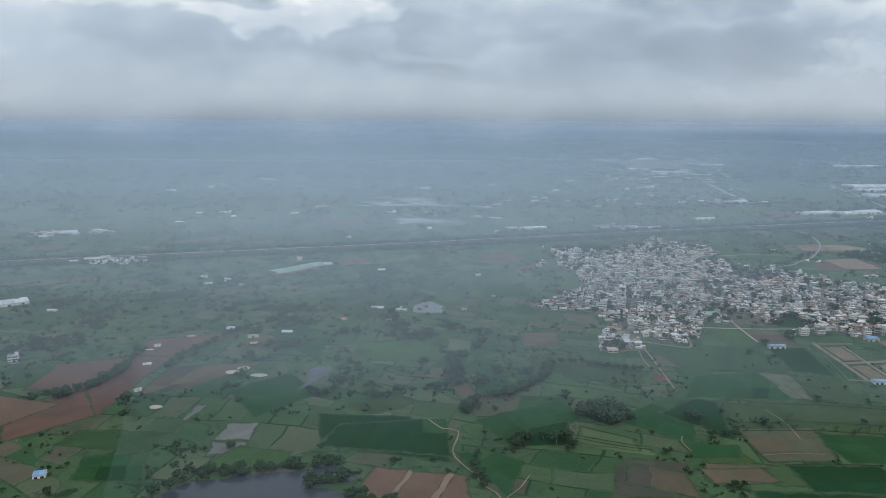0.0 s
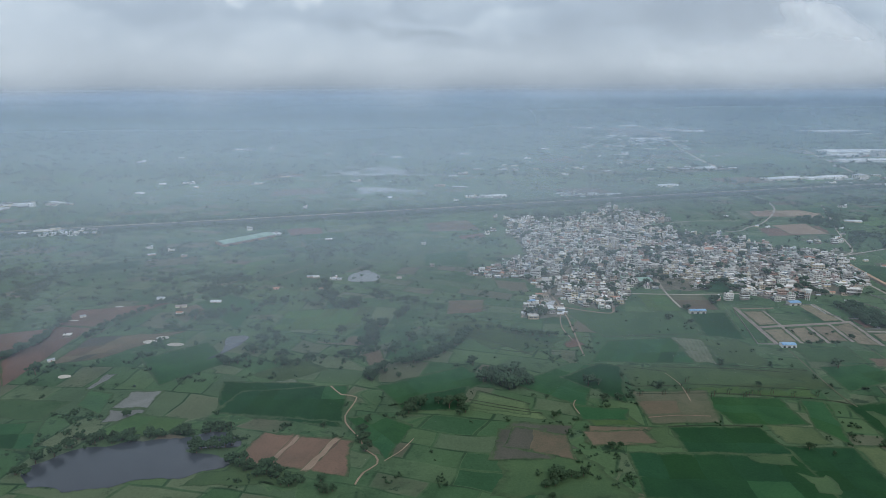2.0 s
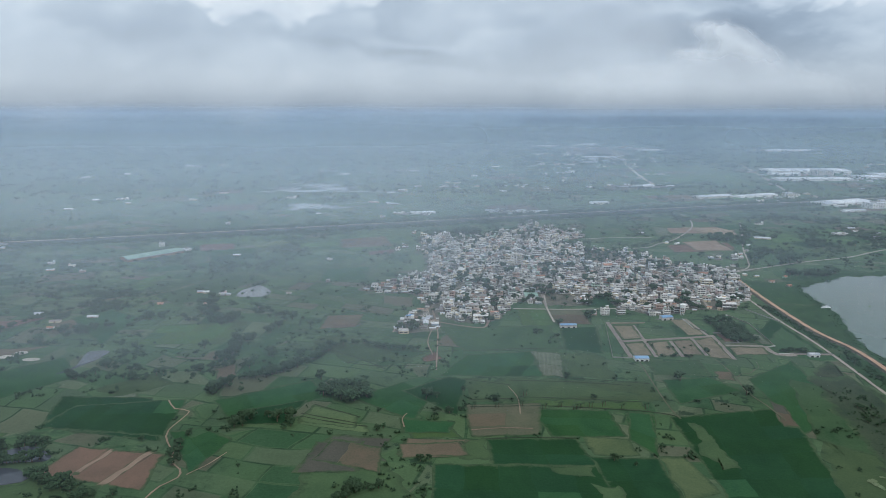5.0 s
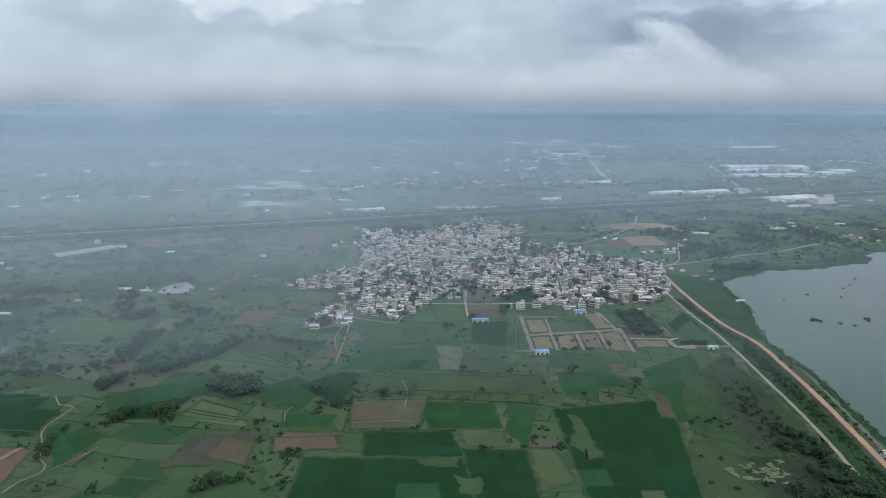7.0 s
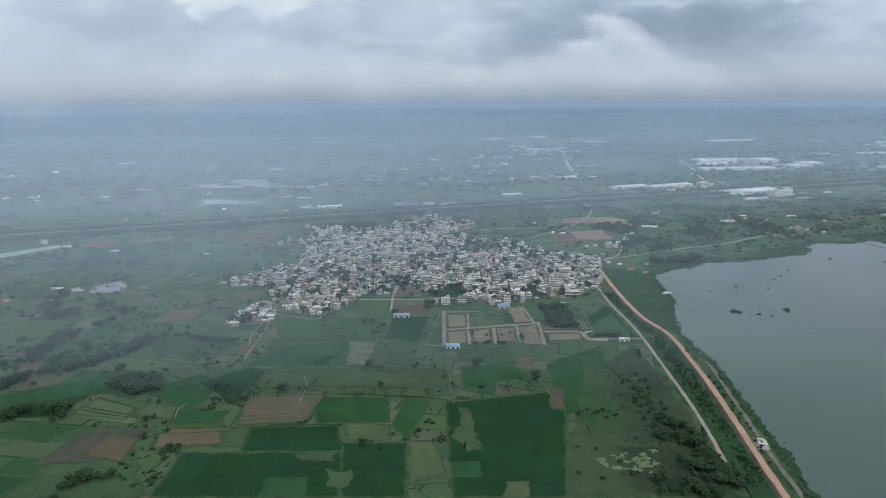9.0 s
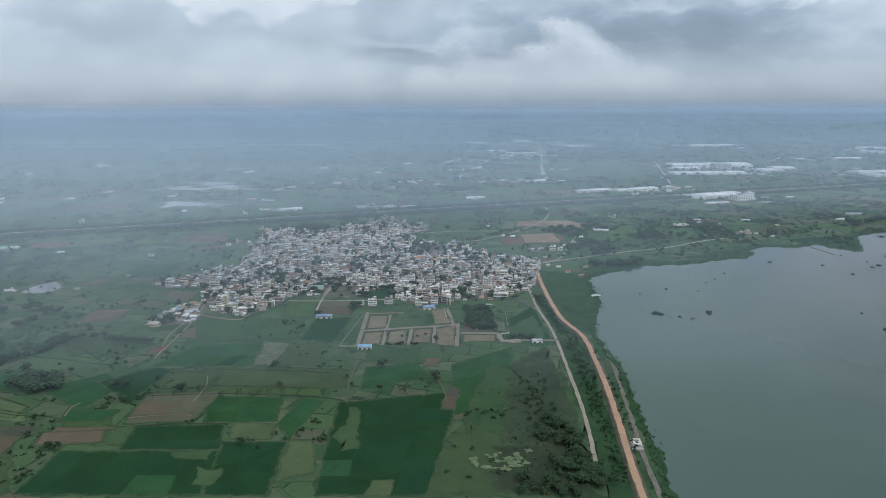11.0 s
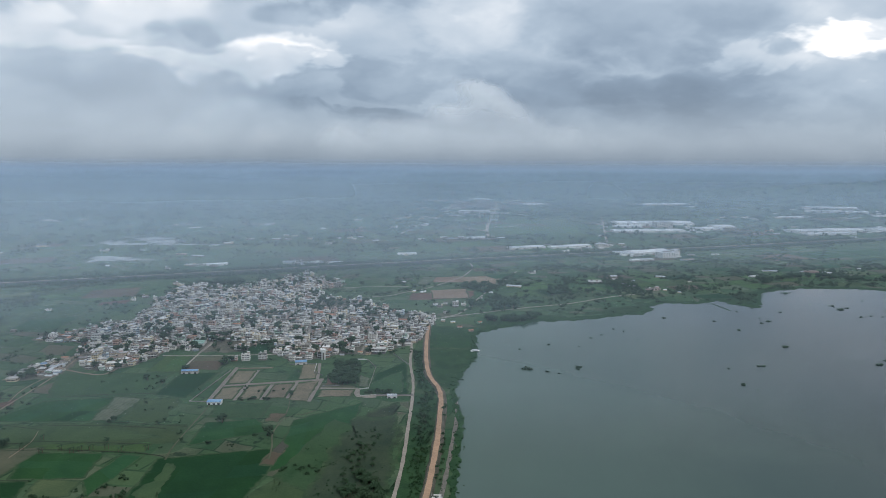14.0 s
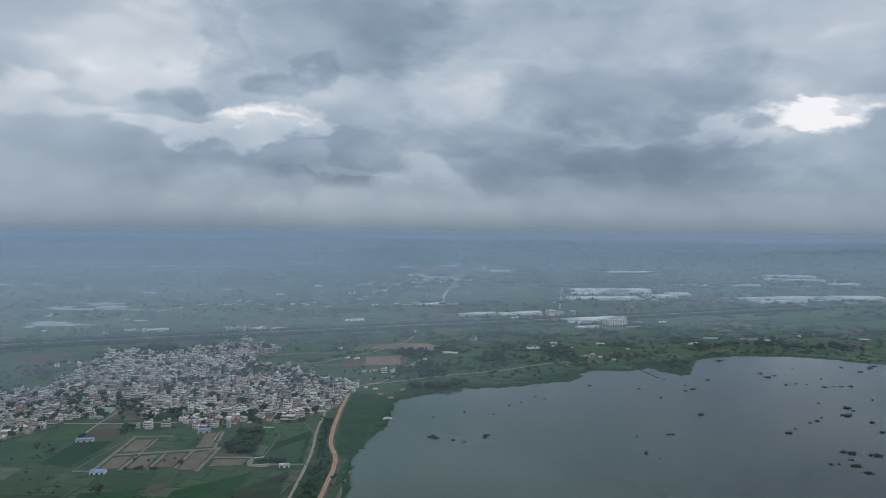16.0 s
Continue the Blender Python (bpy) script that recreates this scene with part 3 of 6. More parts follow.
field("red_soil", (-59, 361), (-50, 395), (10, 385), (13, 344))
field("tan_soil", (-37, 362), (-26, 392), (-23, 390), (-33, 361))
field("tan_soil", (-16, 349), (-2, 389), (2, 388), (-11, 348))
field("red_soil", (-342, 472), (-295, 505), (-261, 462), (-305, 417))
field("red_soil", (-295, 505), (-296, 587), (-259, 582), (-261, 457))
field("red_soil", (-296, 587), (-300, 631), (-215, 655), (-260, 582))
field("red_fallow", (-251, 498), (-249, 558), (-169, 574), (-215, 510))
field("red_fallow", (-203, 634), (-177, 661), (-148, 639), (-181, 615))
field("paddy", (-233, 372), (-239, 402), (-200, 409), (-187, 371))
field("grass", (-269, 414), (-263, 439), (-198, 437), (-201, 409))
field("bright_grass", (-191, 429), (-193, 455), (-173, 449), (-167, 417))
field("bright_grass", (-162, 385), (-144, 418), (-105, 412), (-110, 390))
field("paddy_deep", (-89, 420), (-101, 469), (-33, 467), (-1, 401))
field("olive", (-82, 337), (-55, 358), (-15, 346), (-16, 337))
field("dry_grass", (82, 428), (91, 455), (126, 435), (125, 419))
field("grey_fallow", (100, 387), (111, 409), (152, 405), (133, 364))
field("red_fallow", (-3, 522), (11, 534), (20, 505), (6, 497))
field("red_fallow", (66, 660), (105, 665), (101, 625), (65, 619))
field("olive", (66, 599), (95, 601), (100, 569), (67, 561))
field("bright_grass", (-93, 576), (-91, 630), (-8, 641), (-17, 579))
field("grey_fallow", (102, 400), (133, 401), (132, 364), (94, 363))
field("red_fallow", (159, 405), (202, 403), (188, 382), (155, 384))
field("paddy_deep", (-91, 420), (-82, 453), (-5, 465), (0, 407))
field("paddy", (1, 415), (22, 419), (47, 405), (33, 361))
field("paddy_deep", (51, 449), (85, 463), (75, 425), (37, 424))
field("paddy", (-191, 652), (-164, 680), (-123, 654), (-124, 575))
field("paddy", (-183, 511), (-138, 548), (-109, 502), (-146, 461))
field("grass", (-482, 679), (-474, 767), (-382, 747), (-424, 644))
field("grass", (-161, 754), (-79, 863), (-32, 809), (-100, 692))
field("paddy", (32, 852), (91, 869), (92, 800), (36, 791))
field("grass", (-109, 862), (-56, 963), (18, 931), (-33, 822))
field("olive", (-83, 482), (-47, 515), (-27, 489), (-59, 468))
field("grass", (-364, 505), (-378, 547), (-320, 569), (-303, 518))
field("bright_grass", (-187, 754), (-183, 808), (-148, 832), (-161, 754))
field("paddy_deep", (153, 479), (189, 505), (204, 500), (194, 437))
field("paddy", (154, 433), (193, 428), (189, 412), (157, 412))
field("olive", (200, 502), (273, 498), (338, 469), (202, 457))
field("fallow", (200, 455), (256, 457), (249, 409), (202, 407))
field("red_fallow", (155, 397), (196, 400), (201, 383), (158, 379))
field("grass", (428, 402), (460, 500), (490, 480), (460, 377))
field("marsh", (452, 370), (478, 505), (512, 505), (506, 330))
field("grass", (625, 1024), (740, 1092), (727, 956), (617, 903))
field("olive", (882, 1169), (1043, 1226), (998, 1057), (859, 1015))
field("grass", (476, 579), (515, 624), (517, 562), (486, 556))
field("grass", (767, 1158), (876, 1185), (848, 983), (757, 965))
field("olive", (1081, 1246), (1264, 1315), (1210, 1121), (1045, 1071))
field("grass", (1458, 1394), (1647, 1437), (1583, 1312), (1436, 1277))
field("grass", (866, 1975), (1096, 2157), (1022, 1698), (849, 1639))
field("red_fallow", (103, 378), (112, 404), (146, 392), (146, 363))
field("marsh", (446, 372), (500, 372), (500, 310), (440, 318))
field("red_soil", (-420, 440), (-380, 500), (-300, 480), (-330, 420))
field("red_soil", (-345, 505), (-350, 560), (-296, 580), (-296, 500))

field("tan_soil", (598, 1148), (680, 1138), (668, 1075), (618, 1100))
field("tan_soil", (556, 1026), (615, 1036), (613, 962), (558, 965))
field("pale_rows", (534, 1074), (548, 1147), (571, 1141), (557, 1073))
field("grass", (659, 1023), (769, 1115), (775, 960), (656, 905))
field("olive", (1250, 1368), (1374, 1436), (1372, 1290), (1190, 1200))
field("bright_grass", (1490, 1450), (1680, 1495), (1555, 1326), (1447, 1329))
field("red_fallow", (690, 2680), (940, 2650), (950, 3300), (810, 3380))
field("red_fallow", (960, 2850), (1150, 2880), (1180, 3200), (970, 3150))
field("bright_grass", (700, 1800), (1000, 1760), (1050, 2150), (800, 2200))
field("grass", (1010, 1620), (1350, 1700), (1400, 1800), (1050, 1760))
field("fallow", (2400, 3700), (3100, 3800), (3100, 3950), (2400, 3850))
field("red_fallow", (960, 1290), (1110, 1330), (1120, 1370), (980, 1345))

LAKE = [(528, 240), (536, 300), (545, 345), (550, 397), (556, 440), (562, 494), (562, 530), (563, 575), (578, 630), (590, 660), (594, 688), (598, 741), (610, 770), (640, 796),
        (690, 822), (755, 832), (800, 850), (836, 856), (862, 900), (888, 922), (950, 920), (976, 942), (1000, 905), (1020, 900), (1050, 960), (1085, 999), (1157, 1022), (1265, 1010), (1340, 960),
        (1420, 900), (1520, 700), (1500, 300), (1300, -100), (900, -200), (600, 0)]
VILLAGE_REACH = [(60, 590), (60, 1120), (340, 1190), (640, 1160), (640, 780), (560, 600)]
HEDGES = []


def patchwork(x0, y0, x1, y1, w, d, turn, crops, chance, seed):
    """Holdings in a loose grid, cut by weedy margins; some stay scrub. Keeps off water, village and highway."""
    rng = random.Random(seed)
    z = lift()
    c, sn = math.cos(turn), math.sin(turn)
    mx, my = (x0 + x1) / 2, (y0 + y1) / 2
    nu, nv = int((x1 - x0) / w / 2) + 1, int((y1 - y0) / d / 2) + 1
    for i in range(-nu, nu):
        for j in range(-nv, nv):
            slip = w * 0.5 * noise.noise(Vector((j * 1.7, seed, 0.5)))
            cells = [(i * w + slip, j * d), ((i + 1) * w + slip, j * d), ((i + 1) * w + slip, (j + 1) * d), (i * w + slip, (j + 1) * d)]
            q = []
            for u, v in cells:
                p = Vector((mx + u * c - v * sn, my + u * sn + v * c))
                q.append(p + wobble(p, w * 1.4, w * 0.22))
            mid = (q[0] + q[1] + q[2] + q[3]) / 4
            if not (x0 < mid.x < x1 and y0 < mid.y < y1) or rng.random() > chance:
                continue
            if any(inside(LAKE, p.x, p.y) or inside(VILLAGE_REACH, p.x, p.y) or abs((p.y - 1140) - 0.297 * p.x) < 46 for p in q + [mid]):
                continue
            crop = rng.choice(crops)
            q = [p.lerp(mid, 0.05) for p in q]
            sheet("field", [(p.x, p.y) for p in q], crop, FIELD_LABELS[crop], "field", z=z, ragged=w * 0.04, step=w * 0.12, soft=False, margin=w * 0.14)
            if rng.random() < 0.5:
                HEDGES.append((q[rng.choice((0, 1))], q[2]))


MIXED = ("bright_grass", "dry_grass", "paddy_deep", "fallow", "grass", "bright_grass", "paddy", "red_fallow", "olive")
patchwork(640, 900, 1650, 1400, 58, 38, 0.3, MIXED, 0.62, 3)
patchwork(-900, 760, 60, 1150, 62, 40, 0.34, MIXED, 0.5, 4)
patchwork(500, 1330, 2300, 2300, 120, 95, 0.25, MIXED + ("red_fallow",), 0.42, 5)
patchwork(-900, 1250, 500, 2100, 110, 85, 0.3, MIXED, 0.35, 6)

# ---- water ----
sheet("lake", LAKE, "lake_water", "wide grey-green lake with still water", "lake", ragged=5.0, step=4.0)
POND_SW = [(-176, 344), (-160, 370), (-124, 382), (-95, 388), (-72, 393), (-62, 378), (-88, 371), (-70, 364), (-58, 358), (-76, 347), (-107, 338), (-150, 330)]
sheet("pond", POND_SW, "pond_water", "dark pond with tree-lined bank", "pond", ragged=4.0, step=3.0)
for cx, cy, rx, ry in ((-190, 1640, 40, 34), (-120, 1700, 50, 40), (-70, 1650, 46, 34), (-140, 1605, 60, 16), (-40, 1600, 30, 16), (30, 1597, 52, 11), (85, 1600, 34, 9), (-225, 1590, 22, 12),
                       (-85, 1385, 42, 24), (-50, 1360, 50, 22), (-105, 1345, 16, 20), (-15, 1362, 24, 10), (-150, 2055, 34, 22), (-190, 1745, 18, 12)):
    sheet("pond", [(cx + rx * math.cos(k * 0.7854), cy + ry * math.sin(k * 0.7854)) for k in range(8)], "muddy_water", "pond in scrubland with pale sky reflection in its colour", "pond", ragged=ry * 0.9, step=4.0)
sheet("pond", [(-48, 732), (-45, 758), (-30, 774), (-12, 745), (-20, 727)], "muddy_water", "pond among green fields with pale sky reflection in its colour", "pond", ragged=4.0)
sheet("pond", [(-128, 509), (-121, 530), (-126, 558), (-108, 560), (-114, 530)], "pond_water", "narrow pale channel between fields", "pond", ragged=2.5)

# ---- roads ----
EMBANK = 0.95
ribbon("embankment", [(546, 800), (541, 708), (540, 614), (550, 554), (546, 490), (541, 446), (535, 398), (530, 362), (525, 325), (520, 270), (516, 200)], 5.4, "village_earth",
       "earth bund along the lake with stony sides", "embankment", z=0.9, ragged=1.0, height=0.9)
ribbon("dirt_road", [(548, 815), (541, 708), (540, 614), (549, 556), (545, 490), (541, 446), (535, 398), (530, 362), (525, 325), (520, 270), (516, 200)], 4.0, "dirt_road",
       "orange dirt road on top of the lake bund", z=1.0 + EMBANK, ragged=0.8)
ribbon("spit", [(956, 968), (959, 922), (964, 894), (967, 866)], 3.0, "reeds", "narrow weedy spit running into the lake", "spit", ragged=1.2, step=3.0)
ribbon("stone_path", [(563, 548), (559, 494), (552, 446), (546, 404), (540, 368), (535, 325), (530, 270)], 2.8, "stone_path", "grey stone path along the water", "path", ragged=0.8)
ribbon("gravel_road", [(545, 800), (528, 745), (524, 690), (523, 640), (525, 593), (524, 548), (520, 480), (516, 420), (511, 375), (507, 345)], 2.7, "gravel_road",
       "pale gravel road beside the fields", ragged=0.6)
ribbon("gravel_road", [(553, 835), (610, 862), (680, 894), (757, 922), (830, 965), (905, 993)], 2.8, "gravel_road", "pale country road leaving the village", ragged=0.6)
HIGHWAY = [(-1400, 720), (-1000, 845), (-663, 950), (-192, 1082), (178, 1193), (615, 1325), (1228, 1496), (1691, 1638), (2600, 1900)]
ribbon("road_verge", HIGHWAY, 52.0, "marsh", "green verge along the highway", "verge", ragged=4.0, step=30)
for off, w in ((-10, 8.6), (6, 8.6), (19, 4.0)):
    ribbon("highway", [(x - off * 0.28, y + off * 0.96) for x, y in HIGHWAY], w, "asphalt" if w > 8 else "gravel_road", "grey asphalt carriageway of a divided highway" if w > 8 else "pale service road beside the highway", ragged=0.6, step=30)
ribbon("footpath", [(-18, 462), (-8, 448), (4, 444), (0, 416), (5, 401), (14, 387), (18, 375), (26, 367), (28, 358), (21, 349), (18, 337)], 1.1, "tan_soil", "pale winding footpath between fields", "path")
ribbon("footpath", [(173, 690), (178, 643), (180, 609), (180, 586), (179, 519)], 1.3, "tan_soil", "orange dirt path from the village edge", "path")
ribbon("footpath", [(182, 640), (201, 630), (224, 623), (230, 640)], 2.2, "tan_soil", "pale dirt path round the village edge", "path")
ribbon("footpath", [(137, 610), (150, 650), (172, 690)], 1.8, "tan_soil", "pale dirt path round the village edge", "path")
ribbon("gravel_road", [(260, 684), (299, 682), (332, 682), (402, 686)], 2.4, "gravel_road", "pale lane along the village edge", ragged=0.3)
ribbon("gravel_road", [(296, 640), (296, 688), (300, 735)], 2.0, "gravel_road", "pale lane along the village edge", ragged=0.3)
ribbon("gravel_road", [(331, 1200), (350, 1113), (356, 1060)], 2.6, "gravel_road", "pale road from the village to the highway", ragged=0.4)
ribbon("dirt_road", [(566, 845), (593, 870), (633, 979), (679, 1088), (722, 1195)], 2.2, "gravel_road", "pale dirt road north of the lake", ragged=0.4)
ribbon("dirt_road", [(440, 972), (492, 985), (514, 1008), (557, 1049), (617, 1146), (643, 1232), (645, 1290)], 2.8, "gravel_road", "pale dirt road curving to the highway", ragged=0.5)
ribbon("dirt_road", [(411, 1046), (458, 1057), (522, 1057)], 2.2, "gravel_road", "pale dirt lane behind the village", ragged=0.5)
ribbon("dirt_road", [(961, 3380), (900, 2812), (766, 2014), (730, 1670)], 10.0, "gravel_road", "straight pale road to the far works", ragged=2, step=40)
ribbon("dirt_road", [(792, 3383), (666, 2532)], 9.0, "gravel_road", "straight pale road to the far works", ragged=2, step=40)
ribbon("dirt_road", [(1197, 2283), (1013, 1605)], 6.0, "gravel_road", "straight pale road to the far works", ragged=2, step=40)
ribbon("dirt_road", [(-248, 555), (-240, 598), (-219, 647), (-203, 673), (-170, 710), (-138, 737)], 1.6, "fallow", "pale farm track lined with trees")
ribbon("dirt_road", [(-189, 709), (-157, 736), (-112, 780), (-76, 829), (36, 791), (90, 782)], 1.3, "fallow", "pale farm track between fields")

for pts in ([(236, 498), (284, 495), (331, 488)], [(241, 468), (286, 464), (331, 459)], [(204, 451), (266, 452), (331, 443), (349, 435)], [(278, 503), (306, 499), (347, 491)], [(202, 500), (237, 489)], [(204, 463), (241, 465)], [(114, 575), (143, 563), (168, 560), (198, 562)],
            [(203, 561), (252, 567), (293, 568)], [(85, 436), (113, 426), (133, 421)], [(212, 404), (241, 406), (272, 405)], [(91, 455), (112, 443), (126, 435)], [(84, 441), (105, 433), (125, 426)], [(104, 535), (130, 527), (162, 529)], [(75, 571), (109, 547), (137, 521)]):
    ribbon("field_bund", pts, 1.1, "marsh", "dark weedy bund between fields", "bund", ragged=0.5, step=2.5)
for pts, w in (([(203, 416), (224, 419), (245, 418)], 1.1), ([(235, 486), (240, 466), (239, 440)], 0.9), ([(351, 535), (348, 456), (350, 432)], 1.6), ([(419, 504), (416, 475), (420, 452), (422, 429)], 1.5), ([(158, 420), (156, 433), (159, 441)], 0.9), ([(175, 622), (171, 585), (176, 552)], 1.2), ([(32, 361), (41, 373), (48, 387)], 0.8),
               ([(-213, 666), (-189, 709), (-159, 743)], 1.2), ([(-206, 777), (-197, 824), (-180, 845)], 1.4), ([(-141, 737), (-125, 756), (-112, 780)], 1.2)):
    ribbon("footpath", pts, w * 0.8, "fallow" if w > 1.3 else "tan_soil", "thin pale earth path between fields", "path", ragged=0.3, step=3.0)

ribbon("field_bund", [(452, 557), (450, 538), (447, 524), (441, 519), (434, 512), (427, 511), (420, 505), (419, 524), (417, 545)], 0.7, "fallow", "pale wavy earth bund round a field", "bund", ragged=0.8, step=2.0)
# layout of empty plots: streets and compound walls
for pts, w in (([(349, 640), (347, 546)], 4.0), ([(348, 585), (440, 599)], 4.5), ([(372, 630), (369, 547)], 3.2), ([(394, 587), (392, 547)], 3.2), ([(416, 594), (414, 550)], 3.4),
               ([(438, 602), (434, 541)], 4.0), ([(440, 575), (474, 573)], 3.4), ([(474, 573), (476, 553), (492, 551)], 5.0), ([(430, 650), (434, 600)], 3.2), ([(476, 554), (526, 552)], 3.0)):
    ribbon("layout_street", pts, w, "layout_gravel", "grey unpaved street between empty plots", ragged=0.2)
for plot in ([(352, 629), (371, 629), (370, 593), (351, 590)], [(350, 580), (368, 583), (367, 549), (349, 549)], [(373, 583), (391, 586), (390, 549), (371, 549)],
             [(396, 587), (414, 590), (412, 551), (394, 550)], [(418, 590), (436, 596), (432, 541), (416, 545)], [(413, 647), (428, 648), (432, 603), (416, 600)], [(441, 571), (472, 570), (470, 552), (440, 552)]):
    field("bare_plot", *plot)
field("pale_rows", (473, 612), (484, 600), (483, 576), (474, 577))


def compound_wall(pts, height=1.0, label="low whitewashed compound wall round empty plots"):
    top = empty("compound_wall", *pts[0])
    tagged(top, label, "wall")
    x0, y0 = pts[0]
    for (ax, ay), (bx, by) in zip(pts, pts[1:]):
        d = Vector((bx - ax, by - ay))
        bm = boxes((0, -0.12, -0.1, d.length, 0.12, height), (-0.2, -0.2, -0.1, 0.2, 0.2, height + 0.25))
        ob = part("wall_panel", bm, "roof_concrete", top)
        ob.matrix_basis = pose(ax - x0, ay - y0, 0, 0, 0, math.degrees(math.atan2(d.y, d.x)))


for run in ([(345, 631), (331, 546), (352, 544)], [(385, 637), (352, 636)], [(400, 648), (427, 648), (428, 621), (437, 612)], [(468, 662), (478, 661), (488, 635), (484, 573), (476, 571)],
            [(468, 660), (468, 618), (473, 600)], [(478, 553), (492, 555), (525, 553)], [(442, 608), (453, 607), (456, 582), (441, 580)],
            [(505, 680), (522, 640)]):
    compound_wall(run)
field("red_soil", (443, 606), (452, 605), (454, 584), (443, 583))


# ---- houses ----
def facade(bm, o, u, width, storeys, cols, h=3.0):
    """One side of a house: a wall with real recessed windows. o: corner, u: unit vector along the wall; outside is to its right."""
    n = Vector((u.y, -u.x, 0))
    up = Vector((0, 0, 1))

    def quad(a, b, c, d, mi=0):
        bm.faces.new([bm.verts.new(v) for v in (a, b, c, d)]).material_index = mi

    def at(s, z, inn=0.0):
        return o + u * s + up * z - n * inn

    win = min(2.8, width / cols * 0.74)
    gap = (width - cols * win) / (cols + 1)
    xs, s = [0.0], 0.0
    for _ in range(cols):
        xs += [s + gap, s + gap + win]
        s += gap + win
    xs.append(width)
    for k in range(storeys):
        z0, z1, z2, z3 = k * h, k * h + 0.95, k * h + 2.4, k * h + h
        quad(at(0, z0), at(width, z0), at(width, z1), at(0, z1))
        quad(at(0, z2), at(width, z2), at(width, z3), at(0, z3))
        for i in range(len(xs) - 1):
            a, b = xs[i], xs[i + 1]
            if i % 2 == 0:
                quad(at(a, z1), at(b, z1), at(b, z2), at(a, z2))
            else:
                q = 0.3
                quad(at(a, z1, q), at(b, z1, q), at(b, z2, q), at(a, z2, q), 1)
                quad(at(a, z1), at(b, z1), at(b, z1, q), at(a, z1, q))
                quad(at(a, z2, q), at(b, z2, q), at(b, z2), at(a, z2))
                quad(at(a, z1), at(a, z1, q), at(a, z2, q), at(a, z2))
                quad(at(b, z1, q), at(b, z1), at(b, z2), at(b, z2, q))


def house_walls(w, d, storeys):
    bm = bmesh.new()
    a, b = w / 2, d / 2
    facade(bm, Vector((-a, -b, 0)), Vector((1, 0, 0)), w, storeys, max(2, round(w / 2.8)))
    facade(bm, Vector((a, -b, 0)), Vector((0, 1, 0)), d, storeys, max(1, round(d / 3.4)))
    facade(bm, Vector((a, b, 0)), Vector((-1, 0, 0)), w, storeys, max(2, round(w / 2.8)))
    facade(bm, Vector((-a, b, 0)), Vector((0, -1, 0)), d, storeys, max(1, round(d / 3.4)))
    return bm


